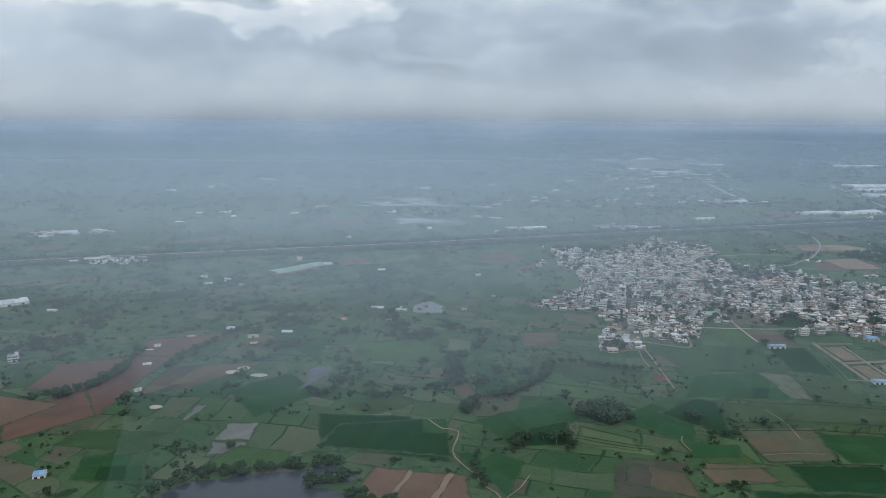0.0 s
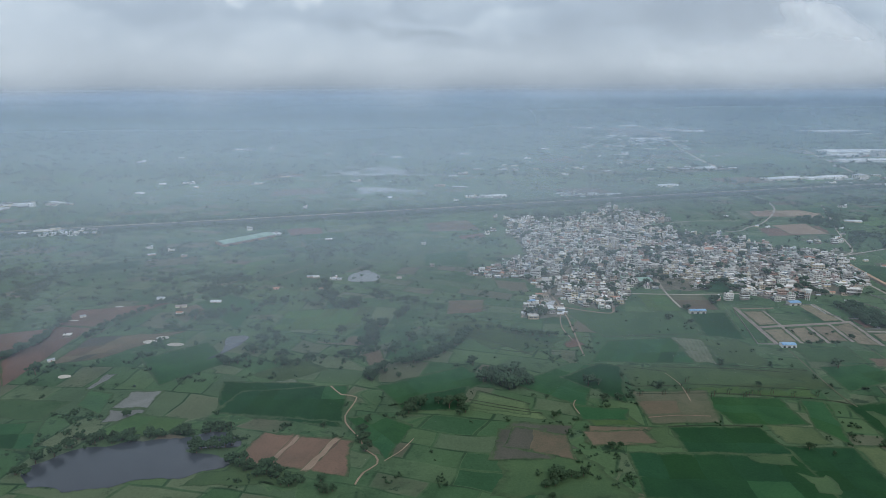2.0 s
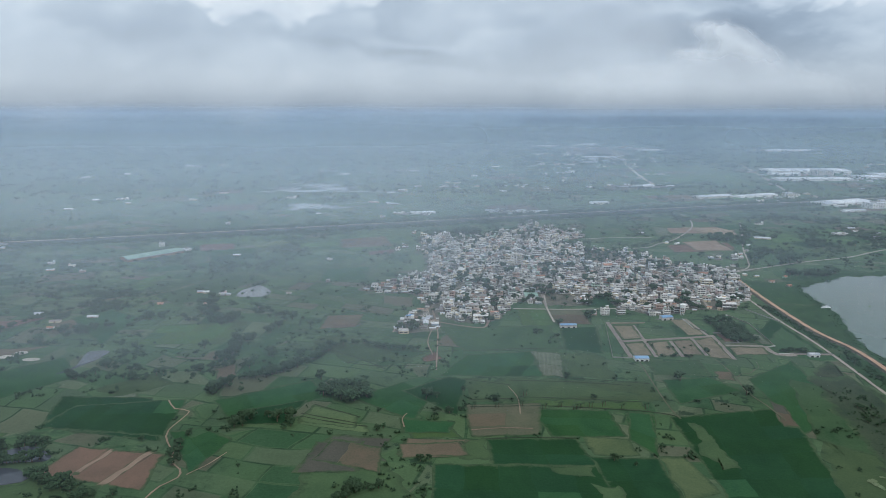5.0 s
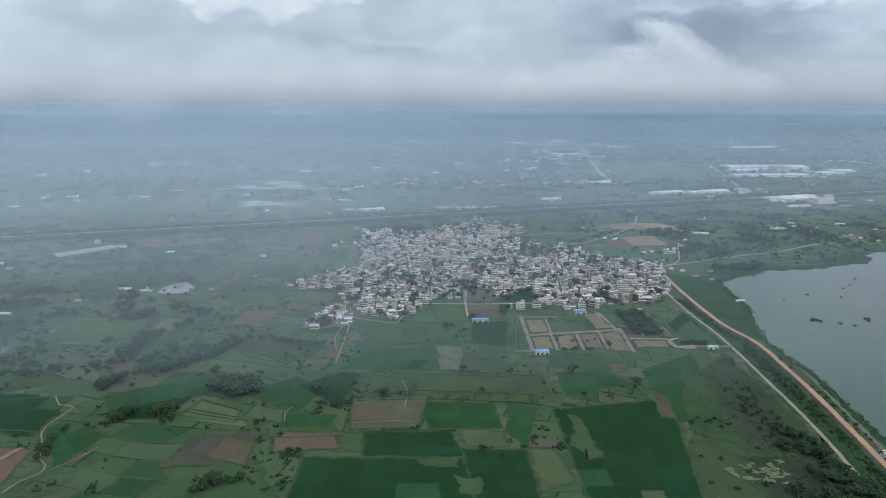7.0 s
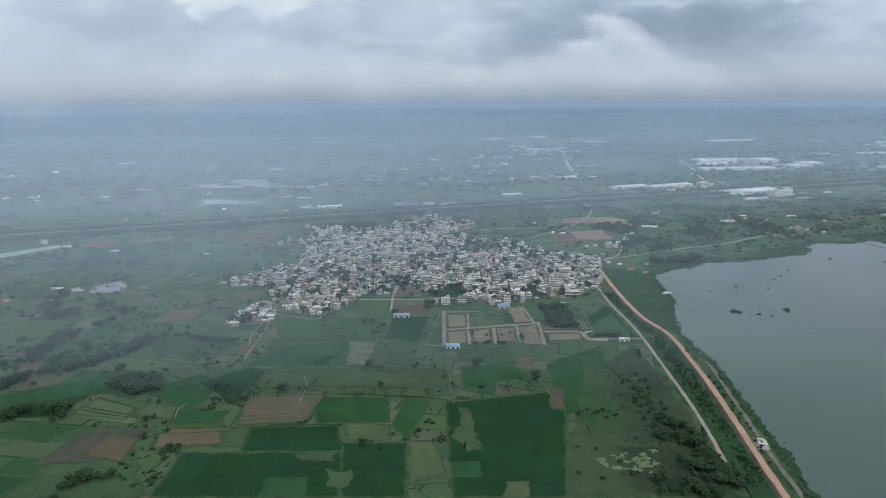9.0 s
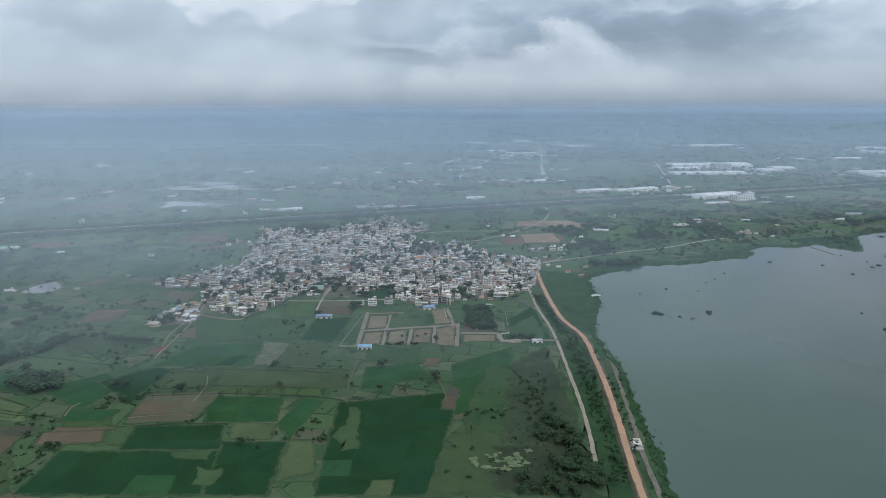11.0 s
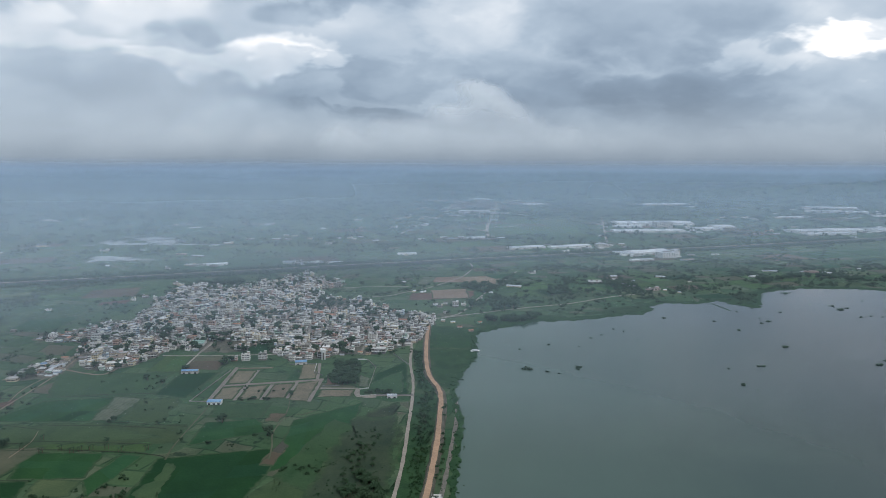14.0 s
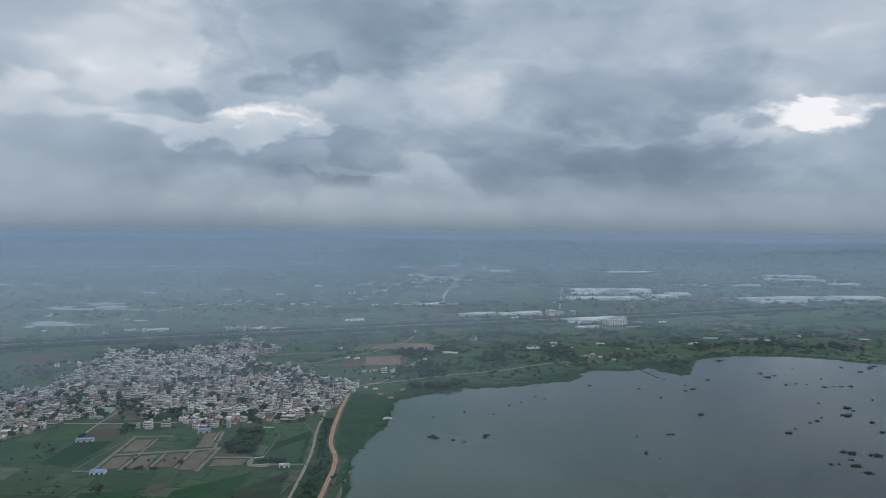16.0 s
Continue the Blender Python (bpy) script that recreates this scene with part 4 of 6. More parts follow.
def flat_house(w, d, storeys, head, tank, porch, label):
    """Flat-roofed concrete house: walls, roof with parapet, floor ledges, stair head, water tank, balcony."""
    top = tagged(new("house"), label, "house", group="village houses")
    a, b, H = w / 2, d / 2, 3.0 * storeys
    part("walls", house_walls(w, d, storeys), ["plaster", "dark_window"], top)
    cols = max(2, round(w / 2.8))
    win = min(2.8, w / cols * 0.74)
    gap = (w - cols * win) / (cols + 1)
    for k in range(storeys):
        for c in range(cols):
            x0 = -a + gap + c * (win + gap)
            part("window", boxes((x0, -b + 0.1, 3 * k + 0.95, x0 + 0.1, -b + 0.16, 3 * k + 2.3), (x0 + win - 0.1, -b + 0.1, 3 * k + 0.95, x0 + win, -b + 0.16, 3 * k + 2.3),
                                 (x0 + win / 2 - 0.05, -b + 0.1, 3 * k + 0.95, x0 + win / 2 + 0.05, -b + 0.16, 3 * k + 2.3), (x0, -b + 0.1, 3 * k + 2.2, x0 + win, -b + 0.16, 3 * k + 2.3),
                                 (x0 - 0.1, -b - 0.35, 3 * k + 2.32, x0 + win + 0.1, -b + 0.02, 3 * k + 2.42)), "white_slab", top)
    part("door", boxes((-a + 0.1, -b - 0.05, 0, -a + 0.1 + min(0.9, gap - 0.15), -b + 0.03, 2.0)), "timber", top)
    t, e = 0.18, 0.25
    part("roof", boxes((-a - e, -b - e, H, a + e, b + e, H + 0.16), (-a - e, -b - e, H + 0.16, a + e, -b - e + t, H + 0.55), (-a - e, b + e - t, H + 0.16, a + e, b + e, H + 0.55),
                       (-a - e, -b - e + t, H + 0.16, -a - e + t, b + e - t, H + 0.55), (a + e - t, -b - e + t, H + 0.16, a + e, b + e - t, H + 0.55)), "roof_concrete", top)
    for k in range(1, storeys):
        part("floor_ledge", boxes((-a - 0.55, -b - 0.75, 3 * k - 0.22, a + 0.55, b + 0.35, 3 * k - 0.02)), "white_slab", top)
    if porch and storeys > 1:
        rows = []
        for k in range(1, storeys):
            rows += [(-a, -b - 1.5, 3 * k - 0.15, a * porch, -b - 0.75, 3 * k + 0.02), (-a, -b - 1.5, 3 * k + 0.02, a * porch, -b - 1.38, 3 * k + 1.0)]
        part("balcony", boxes(*rows), "white_slab", top)
    if head:
        sx = a - 1.5 if head > 0 else -a + 1.5
        sh = part("stair_head", boxes((sx - 1.3, b - 3.2, H + 0.16, sx + 1.3, b - 0.2, H + 2.6)), "plaster", top)
        part("canopy", boxes((sx - 1.6, b - 3.5, H + 2.6, sx + 1.6, b + 0.1, H + 2.75)), "white_slab", sh, "thin concrete canopy")
    if tank:
        bm = bmesh.new()
        bmesh.ops.create_cone(bm, cap_ends=True, segments=10, radius1=0.62, radius2=0.56, depth=1.3, matrix=Matrix.Translation((-a * 0.5, b * 0.35, H + 1.45)))
        box(bm, -a * 0.5 - 0.7, b * 0.35 - 0.7, H + 0.16, -a * 0.5 + 0.7, b * 0.35 + 0.7, H + 0.8)
        wt = part("water_tank", bm, "tank_plastic", top)
        bm = bmesh.new()
        bmesh.ops.create_cone(bm, cap_ends=True, segments=10, radius1=0.5, radius2=0.2, depth=0.25, matrix=Matrix.Translation((-a * 0.5, b * 0.35, H + 2.22)))
        part("lid", bm, "tank_plastic", wt, "domed plastic lid")
    return top


def gable_roof(bm, w, d, z, rise, over=0.4, thick=0.12):
    a, b = w / 2 + over, d / 2 + over
    for s in (-1, 1):
        lo, hi = Vector((0, s * b, z - rise * over / b)), Vector((0, 0, z + rise))
        v = [bm.verts.new(p) for p in (Vector((-a, lo.y, lo.z)), Vector((a, lo.y, lo.z)), Vector((a, hi.y, hi.z)), Vector((-a, hi.y, hi.z)))]
        v2 = [bm.verts.new(p.co - Vector((0, 0, thick))) for p in v]
        for f in ((v[0], v[1], v[2], v[3]), (v2[3], v2[2], v2[1], v2[0]), (v[1], v[0], v2[0], v2[1]), (v[0], v[3], v2[3], v2[0]), (v[2], v[1], v2[1], v2[2])):
            bm.faces.new(f if s < 0 else f[::-1])


def gable_walls(bm, w, d, z, rise):
    a, b = w / 2, d / 2
    box(bm, -a, -b, 0, a, b, z)
    for x in (-a, a):
        v = [bm.verts.new(p) for p in ((x, -b, z), (x, b, z), (x, 0, z + rise * 0.96))]
        bm.faces.new(v)


def hut(w, d, roof, label, rise=1.0):
    top = tagged(new("hut"), label, "hut", group="village huts")
    bm = bmesh.new()
    gable_walls(bm, w, d, 2.4, rise)
    part("walls", bm, "plaster", top)
    bm = bmesh.new()
    gable_roof(bm, w, d, 2.4, rise)
    part("roof", bm, roof, top)
    part("door", boxes((-0.5, -d / 2 - 0.06, 0, 0.5, -d / 2 + 0.02, 1.95)), "timber", top)
    return top


def far_away(ob):
    """The pattern piece itself becomes the first of its kind; its place is set when it is used."""
    ob["used"] = False
    return ob


KINDS = [far_away(k) for k in (
    flat_house(8.0, 7.0, 1, 0, 1, 0, "single-storey flat-roofed plastered house with roof parapet"),
    flat_house(9.0, 7.5, 2, 1, 1, 0.6, "two-storey flat-roofed house with balcony"),
    flat_house(7.0, 8.5, 2, -1, 0, 1.0, "two-storey narrow plastered house with stair head"),
    flat_house(8.5, 8.0, 3, 1, 1, 1.0, "three-storey whitewashed house with long balconies"),
    flat_house(10.5, 8.0, 2, -1, 1, 0.2, "wide two-storey flat-roofed house"),
    flat_house(6.5, 6.5, 1, 0, 0, 0, "small single-storey house with bare concrete roof"),
    flat_house(7.5, 9.0, 3, -1, 1, 0.5, "tall narrow three-storey house with roof tank"),
    flat_house(11.0, 6.5, 1, 1, 1, 0, "long single-storey house with roof room"),
    hut(7.0, 5.0, "tin_sheet", "small hut with corrugated tin roof"),
    hut(8.0, 5.5, "clay_tile", "low house with reddish tiled gable roof"),
    hut(10.0, 6.0, "tin_sheet", "long shed-like house with tin roof", 1.3))]
WEIGHTS = [15, 14, 12, 9, 9, 14, 4, 8, 8, 4, 4]


LATER = collections.defaultdict(list)


def join_later(name, kind, m, rng=random.Random(31)):
    """Keeps a far copy of a kind of thing for one joined mesh."""
    LATER[name].append((kind, m, rng.random()))


def join_all(name, label, category):
    co, loops, starts, mats, tones, slots = [], [], [], [], [], []
    nv = nl = 0
    cache = {}
    for kind, m, tone in LATER[name]:
        if kind not in cache:
            rows = []
            for ch in kind.children_recursive:
                me = ch.data
                v = np.empty(len(me.vertices) * 3)
                me.vertices.foreach_get("co", v)
                li = np.empty(len(me.loops), np.int32)
                me.loops.foreach_get("vertex_index", li)
                ls = np.empty(len(me.polygons), np.int32)
                me.polygons.foreach_get("loop_start", ls)
                mi = np.empty(len(me.polygons), np.int32)
                me.polygons.foreach_get("material_index", mi)
                names = [x.name for x in me.materials]
                for nm in names:
                    if nm not in slots:
                        slots.append(nm)
                rows.append((v.reshape(-1, 3), li, ls, np.array([slots.index(nm) for nm in names], np.int32)[mi]))
            cache[kind] = rows
        M = np.array(m)
        for v, li, ls, mi in cache[kind]:
            co.append(v @ M[:3, :3].T + M[:3, 3])
            loops.append(li + nv)
            starts.append(ls + nl)
            mats.append(mi)
            tones.append(np.full(len(v), tone))
            nv, nl = nv + len(v), nl + len(li)
    me = bpy.data.meshes.new(name)
    me.vertices.add(nv)
    me.vertices.foreach_set("co", np.concatenate(co).ravel())
    me.loops.add(nl)
    me.loops.foreach_set("vertex_index", np.concatenate(loops))
    starts = np.concatenate(starts)
    me.polygons.add(len(starts))
    me.polygons.foreach_set("loop_start", starts)
    for nm in slots:
        me.materials.append(MATS[nm])
    me.polygons.foreach_set("material_index", np.concatenate(mats))
    me.attributes.new("tone", "FLOAT", "POINT").data.foreach_set("value", np.concatenate(tones))
    me.update(calc_edges=True)
    return tagged(new(name, me), label, category, kind="stuff")


def settle(kind, m):
    if not kind["used"]:
        kind["used"] = True
        kind.matrix_basis = m
        return kind
    c = copy_thing(kind, m)
    return c


VILLAGE = [(87, 763), (116, 790), (162, 828), (158, 940), (154, 1075), (229, 1065), (283, 1105), (341, 1150), (411, 1100), (413, 1062), (372, 1025), (402, 975), (454, 952), (474, 900),
           (521, 877), (556, 842), (540, 745), (515, 706), (485, 680), (455, 680), (404, 660), (371, 690), (299, 700), (262, 707), (243, 655), (223, 635), (199, 642), (181, 671),
           (181, 620), (146, 608), (137, 622), (150, 660), (168, 695), (152, 735), (100, 750)]
OPEN = [[(345, 690), (378, 690), (376, 730), (352, 730)], [(272, 705), (298, 705), (298, 742), (272, 742)], [(290, 742), (330, 742), (335, 690), (290, 690)],
        [(380, 890), (440, 880), (440, 960), (390, 960)], [(173, 640), (181, 640), (181, 700), (168, 700)]]
PLACED = {}


def free(x, y, r):
    i, j = int(x // 12), int(y // 12)
    return all(math.hypot(x - a, y - b) > r + s for di in (-1, 0, 1) for dj in (-1, 0, 1) for a, b, s in PLACED.get((i + di, j + dj), ()))


def claim(x, y, r):
    PLACED.setdefault((int(x // 12), int(y // 12)), []).append((x, y, r))


STREETS = [[(173, 690), (200, 760), (240, 830), (300, 900), (331, 1000), (340, 1150)], [(296, 688), (300, 760), (320, 850), (330, 950)], [(402, 686), (395, 760), (400, 850), (395, 960)],
           [(100, 757), (200, 765), (300, 765), (400, 762), (500, 765), (545, 790)], [(160, 850), (260, 860), (360, 858), (460, 850), (555, 835)], [(160, 970), (260, 980), (360, 980), (400, 976)],
           [(470, 690), (475, 780), (470, 880)], [(230, 640), (245, 720), (250, 830), (250, 1000)]]
STREET_LINES = [rounded(s, False, 5.0) for s in STREETS]
for s in STREETS:
    ribbon("village_street", s, 2.6, "layout_gravel", "narrow pale village street between houses", ragged=0.6)
sheet("village_ground", VILLAGE, "village_earth", "bare trodden earth between the village houses", "ground", z=0.028, ragged=6.0)


NEAR_HOUSES = 722


def fill_village():
    rng = random.Random(11)
    for tries in range(26000):
        x, y = rng.uniform(85, 560), rng.uniform(600, 1152)
        if not inside(VILLAGE, x, y) or any(inside(o, x, y) for o in OPEN):
            continue
        dens = noise.noise(Vector((x / 60, y / 60, 9.0)))
        if dens < -0.24 and rng.random() < 0.9:
            continue
        south_west = x < 185 and y < 700
        if (x < 170 and y > 840) and rng.random() < 0.75:
            continue
        weights = [6, 2, 1, 0.3, 0, 14, 0, 3, 16, 8, 5] if south_west or (y < 780 and x < 165) else WEIGHTS
        kind = rng.choices(KINDS, weights)[0]
        s = rng.choice((rng.uniform(0.55, 0.75), rng.uniform(0.6, 0.85), rng.uniform(0.65, 0.9), rng.uniform(0.85, 1.15)))
        r = 3.95 * s + 0.3
        if min((p - Vector((x, y))).length for line in STREET_LINES for p in line[::2]) < r + 0.9:
            continue
        if not free(x, y, r):
            continue
        claim(x, y, r)
        turn = -6 + 22 * noise.noise(Vector((x / 130, y / 130, 2.0))) + rng.choice((0, 0, 0, 0, 0, 180, 90, 270)) + rng.uniform(-4, 4)
        size = Vector((s * rng.uniform(1.0, 1.3), s * rng.uniform(0.75, 0.95), (0.40 + 0.42 * s) * rng.uniform(0.8, 1.15)))
        m = pose(x, y, 0.05, 0, 0, turn)
        if y < NEAR_HOUSES:
            settle(kind, m).scale = size
        else:
            join_later("far_houses", kind, m @ Matrix.Diagonal((*size, 1)))


for x, y, r in ((284, 729, 13), (402, 861, 8), (420, 847, 8)):
    claim(x - r / 2, y, r / 2)
    claim(x + r / 2, y, r / 2)
fill_village()
join_all("far_houses", "dense cluster of pale flat-roofed village houses", "houses")
# outlying houses
OUTLYING = (
    (588, 905, 3, 0), (341, 1172, 3, 10), (352, 1165, 6, 0), (375, 1150, 1, 5), (-391, 563, 3, 20), (514, 1091, 0, 5), (352, 664, 3, 4), (369, 666, 3, 4),
    (340, 664, 1, 4), (400, 662, 6, 2), (139, 1090, 1, 0), (130, 985, 4, 0), (120, 965, 1, 10), (150, 968, 2, 5), (566, 905, 7, 0), (600, 912, 1, 0),
    (572, 870, 0, 0))
WESTERN_FARMS = (
    (-270, 560, 0, 10), (-60, 735, 8, 0), (-85, 742, 0, 20), (-70, 700, 9, 0), (75, 1240, 4, 15), (300, 1290, 1, 15), (315, 1305, 4, 0), (518, 1400, 4, 15),
    (545, 1010, 10, 40), (-450, 720, 8, 0), (-200, 640, 8, 10), (-170, 655, 8, 0), (-105, 930, 10, 12), (-300, 860, 4, 20), (-320, 845, 10, 20), (-275, 838, 0, 10),
    (30, 905, 0, 0), (170, 905, 0, 0))
for x, y, k, turn in OUTLYING + WESTERN_FARMS:
    settle(KINDS[k], pose(x, y, 0.1, 0, 0, turn))
    claim(x, y, 5)


# ---- sheds and works ----
def long_shed(x, y, w, d, h, turn, roof, label, rise=2.0, bays=6, name="shed", wall="white_slab", category="shed"):
    """Long industrial shed: walls with recessed doors, ridge roof laid in bays, gutter."""
    top = empty(name, x, y, land(x, y), turn)
    tagged(top, label, category)
    bm = bmesh.new()
    gable_walls(bm, w, d, h, rise)
    part("walls", bm, wall, top)
    for k in range(bays):
        bm = bmesh.new()
        gable_roof(bm, w / bays - 0.25, d, h, rise, over=0.12, thick=0.3)
        r = part("roof_panel", bm, roof, top)
        r.matrix_basis = pose(-w / 2 + w / bays * (k + 0.5), 0, 0.12)
    for k in range(min(bays, 4)):
        cx = -w / 2 + w / min(bays, 4) * (k + 0.5)
        part("loading_door", boxes((cx - w / 60 - 0.8, -d / 2 - 0.15, 0, cx + w / 60 + 0.8, -d / 2 + 0.05, h * 0.5)), "dark_window", top)
    part("gutter", boxes((-w / 2, -d / 2 - 0.5, h - 0.35, w / 2, -d / 2 - 0.16, h - 0.05)), "tin_sheet", top)
    return top


def works_block(x, y, w, d, storeys, turn, label):
    """Flat-roofed works or office block with window bands and plant on its roof."""
    top = empty("works_block", x, y, land(x, y), turn)
    tagged(top, label, "factory")
    H = storeys * 2.8
    bm = bmesh.new()
    a, b = w / 2, d / 2
    for o, u, s in ((Vector((-a, -b, 0)), Vector((1, 0, 0)), w), (Vector((a, -b, 0)), Vector((0, 1, 0)), d), (Vector((a, b, 0)), Vector((-1, 0, 0)), w), (Vector((-a, b, 0)), Vector((0, -1, 0)), d)):
        facade(bm, o, u, s, storeys, max(2, int(s / 6)), 2.8)
    part("walls", bm, ["white_slab", "dark_window"], top)
    part("roof", boxes((-a - 0.3, -b - 0.3, H, a + 0.3, b + 0.3, H + 0.4)), "factory_roof", top)
    part("roof_plant", boxes((-a * 0.5, -b * 0.4, H + 0.4, -a * 0.1, b * 0.3, H + 2.6), (a * 0.2, -b * 0.2, H + 0.4, a * 0.45, b * 0.4, H + 2.0)), "tin_sheet", top)
    return top


long_shed(-222, 926, 80, 24, 4, 47, "green_sheet", "long shed with pale green sheet roof", bays=9, wall="timber")
works_block(-187, 962, 9, 12, 1, 47, "white two-storey block at the end of the green shed")
long_shed(307, 625, 16, 5, 3, 2, "blue_sheet", "small open-sided shed with blue sheet roof", rise=0.8, bays=3)
long_shed(354, 541, 12, 6, 2.6, 0, "blue_sheet", "small farm shed with blue sheet roof", rise=0.7, bays=3)
long_shed(411, 650, 12, 7, 3, 10, "blue_sheet", "low shed with blue sheet roof beside plots", rise=0.6, bays=2)
long_shed(-253, 377, 7, 6, 2.4, 20, "blue_sheet", "hut covered with a bright blue sheet", rise=0.6, bays=2)
long_shed(151, 655, 8, 5, 2.4, 30, "blue_sheet", "hut covered with a faded blue sheet", rise=0.6, bays=2)
long_shed(284, 729, 15, 15, 2.6, 2, "green_sheet", "market hall with pale green sheet roof", rise=1.2, bays=3)
long_shed(506, 549, 9, 4, 2.6, 0, "factory_roof", "small white shed beside the lane", rise=0.5, bays=2)
ROADSIDE_WORKS = (
    (795, 1505, 88, 28, 9, 17), (900, 1524, 105, 26, 8, 19), (1037, 1420, 128, 40, 9, 16), (1000, 1318, 50, 12, 6, 14), (1290, 2050, 240, 80, 13, 0), (1200, 1840, 205, 44, 10, 2), (1180, 1960, 80, 40, 10, 0), (1390, 1900, 90, 50, 9, 3),
    (1470, 1960, 60, 60, 8, 0), (647, 3120, 86, 30, 10, 0), (775, 2530, 108, 40, 10, 0), (720, 2440, 60, 24, 8, 10), (830, 2430, 60, 24, 8, 0), (1650, 2860, 200, 50, 12, 0), (2250, 2650, 190, 60, 12, -15), (1710, 1830, 220, 60, 11, 8))
FAR_WORKS = (
    (1680, 1760, 150, 30, 9, 8), (1940, 1845, 190, 70, 12, 2), (2160, 2470, 210, 50, 12, -20), (2050, 1760, 120, 50, 10, 4), (695, 1694, 50, 22, 8, 5), (520, 1420, 40, 14, 6, 12), (700, 2660, 70, 24, 8, 0), (1080, 2900, 100, 30, 9, 0),
    (2250, 2300, 120, 40, 10, 0), (152, 1290, 40, 14, 6, 20), (-515, 965, 44, 14, 6, 15), (-715, 1203, 40, 18, 6, 20), (-517, 745, 40, 22, 6, 40), (880, 3230, 70, 30, 10, 0), (1850, 2250, 90, 30, 9, 5))
for x, y, w, d, h, turn in ROADSIDE_WORKS + FAR_WORKS:
    long_shed(x, y, w, d, h * 0.5, turn, "factory_roof", "white-roofed factory shed beyond the fields", rise=max(1.0, d * 0.04), bays=max(3, int(w / 16)), name="factory", category="factory")
works_block(1070, 1362, 40, 26, 4, 16, "grey factory block with white towers")
works_block(974, 1520, 24, 18, 3, 17, "white works building beside the highway")
works_block(1285, 1950, 48, 40, 6, 0, "tall white works block among factory sheds")
works_block(1092, 1372, 14, 14, 5, 16, "white works tower at the end of the factory")


def water_tower(x, y, h):
    """Overhead tank on a ring of legs."""
    top = tagged(empty("water_tower", x, y), "whitewashed overhead water tank on concrete legs", "water tower")
    for k in range(6):
        a = k * math.tau / 6
        part("leg", boxes((2.0 * math.cos(a) - 0.2, 2.0 * math.sin(a) - 0.2, 0, 2.0 * math.cos(a) + 0.2, 2.0 * math.sin(a) + 0.2, h - 3)), "white_slab", top)
    bm = bmesh.new()
    bmesh.ops.create_cone(bm, cap_ends=True, segments=16, radius1=2.6, radius2=2.9, depth=3.2, matrix=Matrix.Translation((0, 0, h - 1.4)))
    bmesh.ops.create_cone(bm, cap_ends=True, segments=16, radius1=3.1, radius2=0.4, depth=0.9, matrix=Matrix.Translation((0, 0, h + 0.65)))
    part("tank", bm, "white_slab", top)


water_tower(432, 664, 11)
water_tower(283, 880, 15)


def pump_house():
    top = tagged(empty("pump_house", 537.0, 364, 1.3, 84), "small open pump house with white flat roof on the bund", "pump house")
    part("floor_slab", boxes((-5, -3.6, -1.2, 5, 3.6, 0.2)), "concrete", top)
    for x in (-4.4, 0, 4.4):
        for y in (-3.0, 3.0):
            part("post", boxes((x - 0.2, y - 0.2, 0.2, x + 0.2, y + 0.2, 2.4)), "concrete", top)
    part("roof", boxes((-4.2, -2.7, 2.4, 3.6, -1.5, 2.55), (-3.6, 0.9, 2.4, 0.6, 2.5, 2.55), (-4.2, -1.5, 2.4, -2.4, 0.9, 2.55), (2.2, -1.5, 2.4, 3.6, 1.8, 2.55)), "white_slab", top)
    part("machine", boxes((-2, -0.8, 0.2, 1.2, 0.9, 1.9)), "tank_plastic", top)


pump_house()


def raft(x, y):
    top = tagged(empty("raft", x, y, 0.2, 12), "white floating raft at the reed edge", "raft")
    part("deck", boxes((-5, -1.6, 0, 5, 1.6, 0.5)), "white_slab", top)
    part("cabin", boxes((-3.6, -1.1, 0.5, 2.4, 1.1, 1.8)), "factory_roof", top)


raft(594, 688)


long_shed(402, 861, 12, 8, 4.5, 4, "clay_tile", "school block with orange tiled roof", 1.6, 4)
long_shed(420, 847, 14, 8, 4.5, -8, "clay_tile", "school block with orange tiled roof", 1.6, 4)

# small sheds and pale plots on the western farmland
WESTERN_SHEDS = (
    (-283, 610, 8, 30), (-253, 506, 8, 40), (-231, 665, 10, 5), (-194, 621, 9, 0), (-236, 993, 4, 10), (-339, 881, 7, 5), (46, 793, 5, 0), (-92, 745, 10, 0),
    (-64, 736, 7, 10), (-190, 1167, 1, 0), (-52, 1282, 10, 20), (-120, 700, 9, 15), (10, 740, 8, 0))
LAKESIDE_SHEDS = (
    (531, 1015, 10, 60), (612, 940, 8, 0), (560, 915, 0, 0), (575, 925, 8, 10), (650, 1000, 8, 30), (930, 1010, 8, 0), (945, 990, 8, 20), (880, 1110, 10, 0),
    (905, 1090, 8, 0), (1000, 1080, 8, 0), (630, 960, 5, 0), (597, 772, 9, 20), (585, 790, 9, 0), (578, 815, 8, 10), (566, 822, 5, 0), (612, 812, 9, 40),
    (1250, 1170, 8, 0), (1380, 1200, 8, 0))
for x, y, k, turn in WESTERN_SHEDS + LAKESIDE_SHEDS:
    settle(KINDS[k], pose(x, y, 0.1, 0, 0, turn)).scale = (0.75, 0.75, 0.7)
    claim(x, y, 4)
for x, y, rx, ry in ((-225, 476, 5, 4), (-190, 547, 6, 4), (-183, 556, 6, 4), (-166, 541, 7, 4), (-262, 640, 4, 2), (-286, 600, 4, 2)):
    sheet("cleared_plot", [(x + rx * math.cos(k * 0.7854), y + ry * math.sin(k * 0.7854)) for k in range(8)], "pale_clay", "small cleared plot of pale clay", "plot", ragged=1.5, step=1.5)
g = random.Random(91)
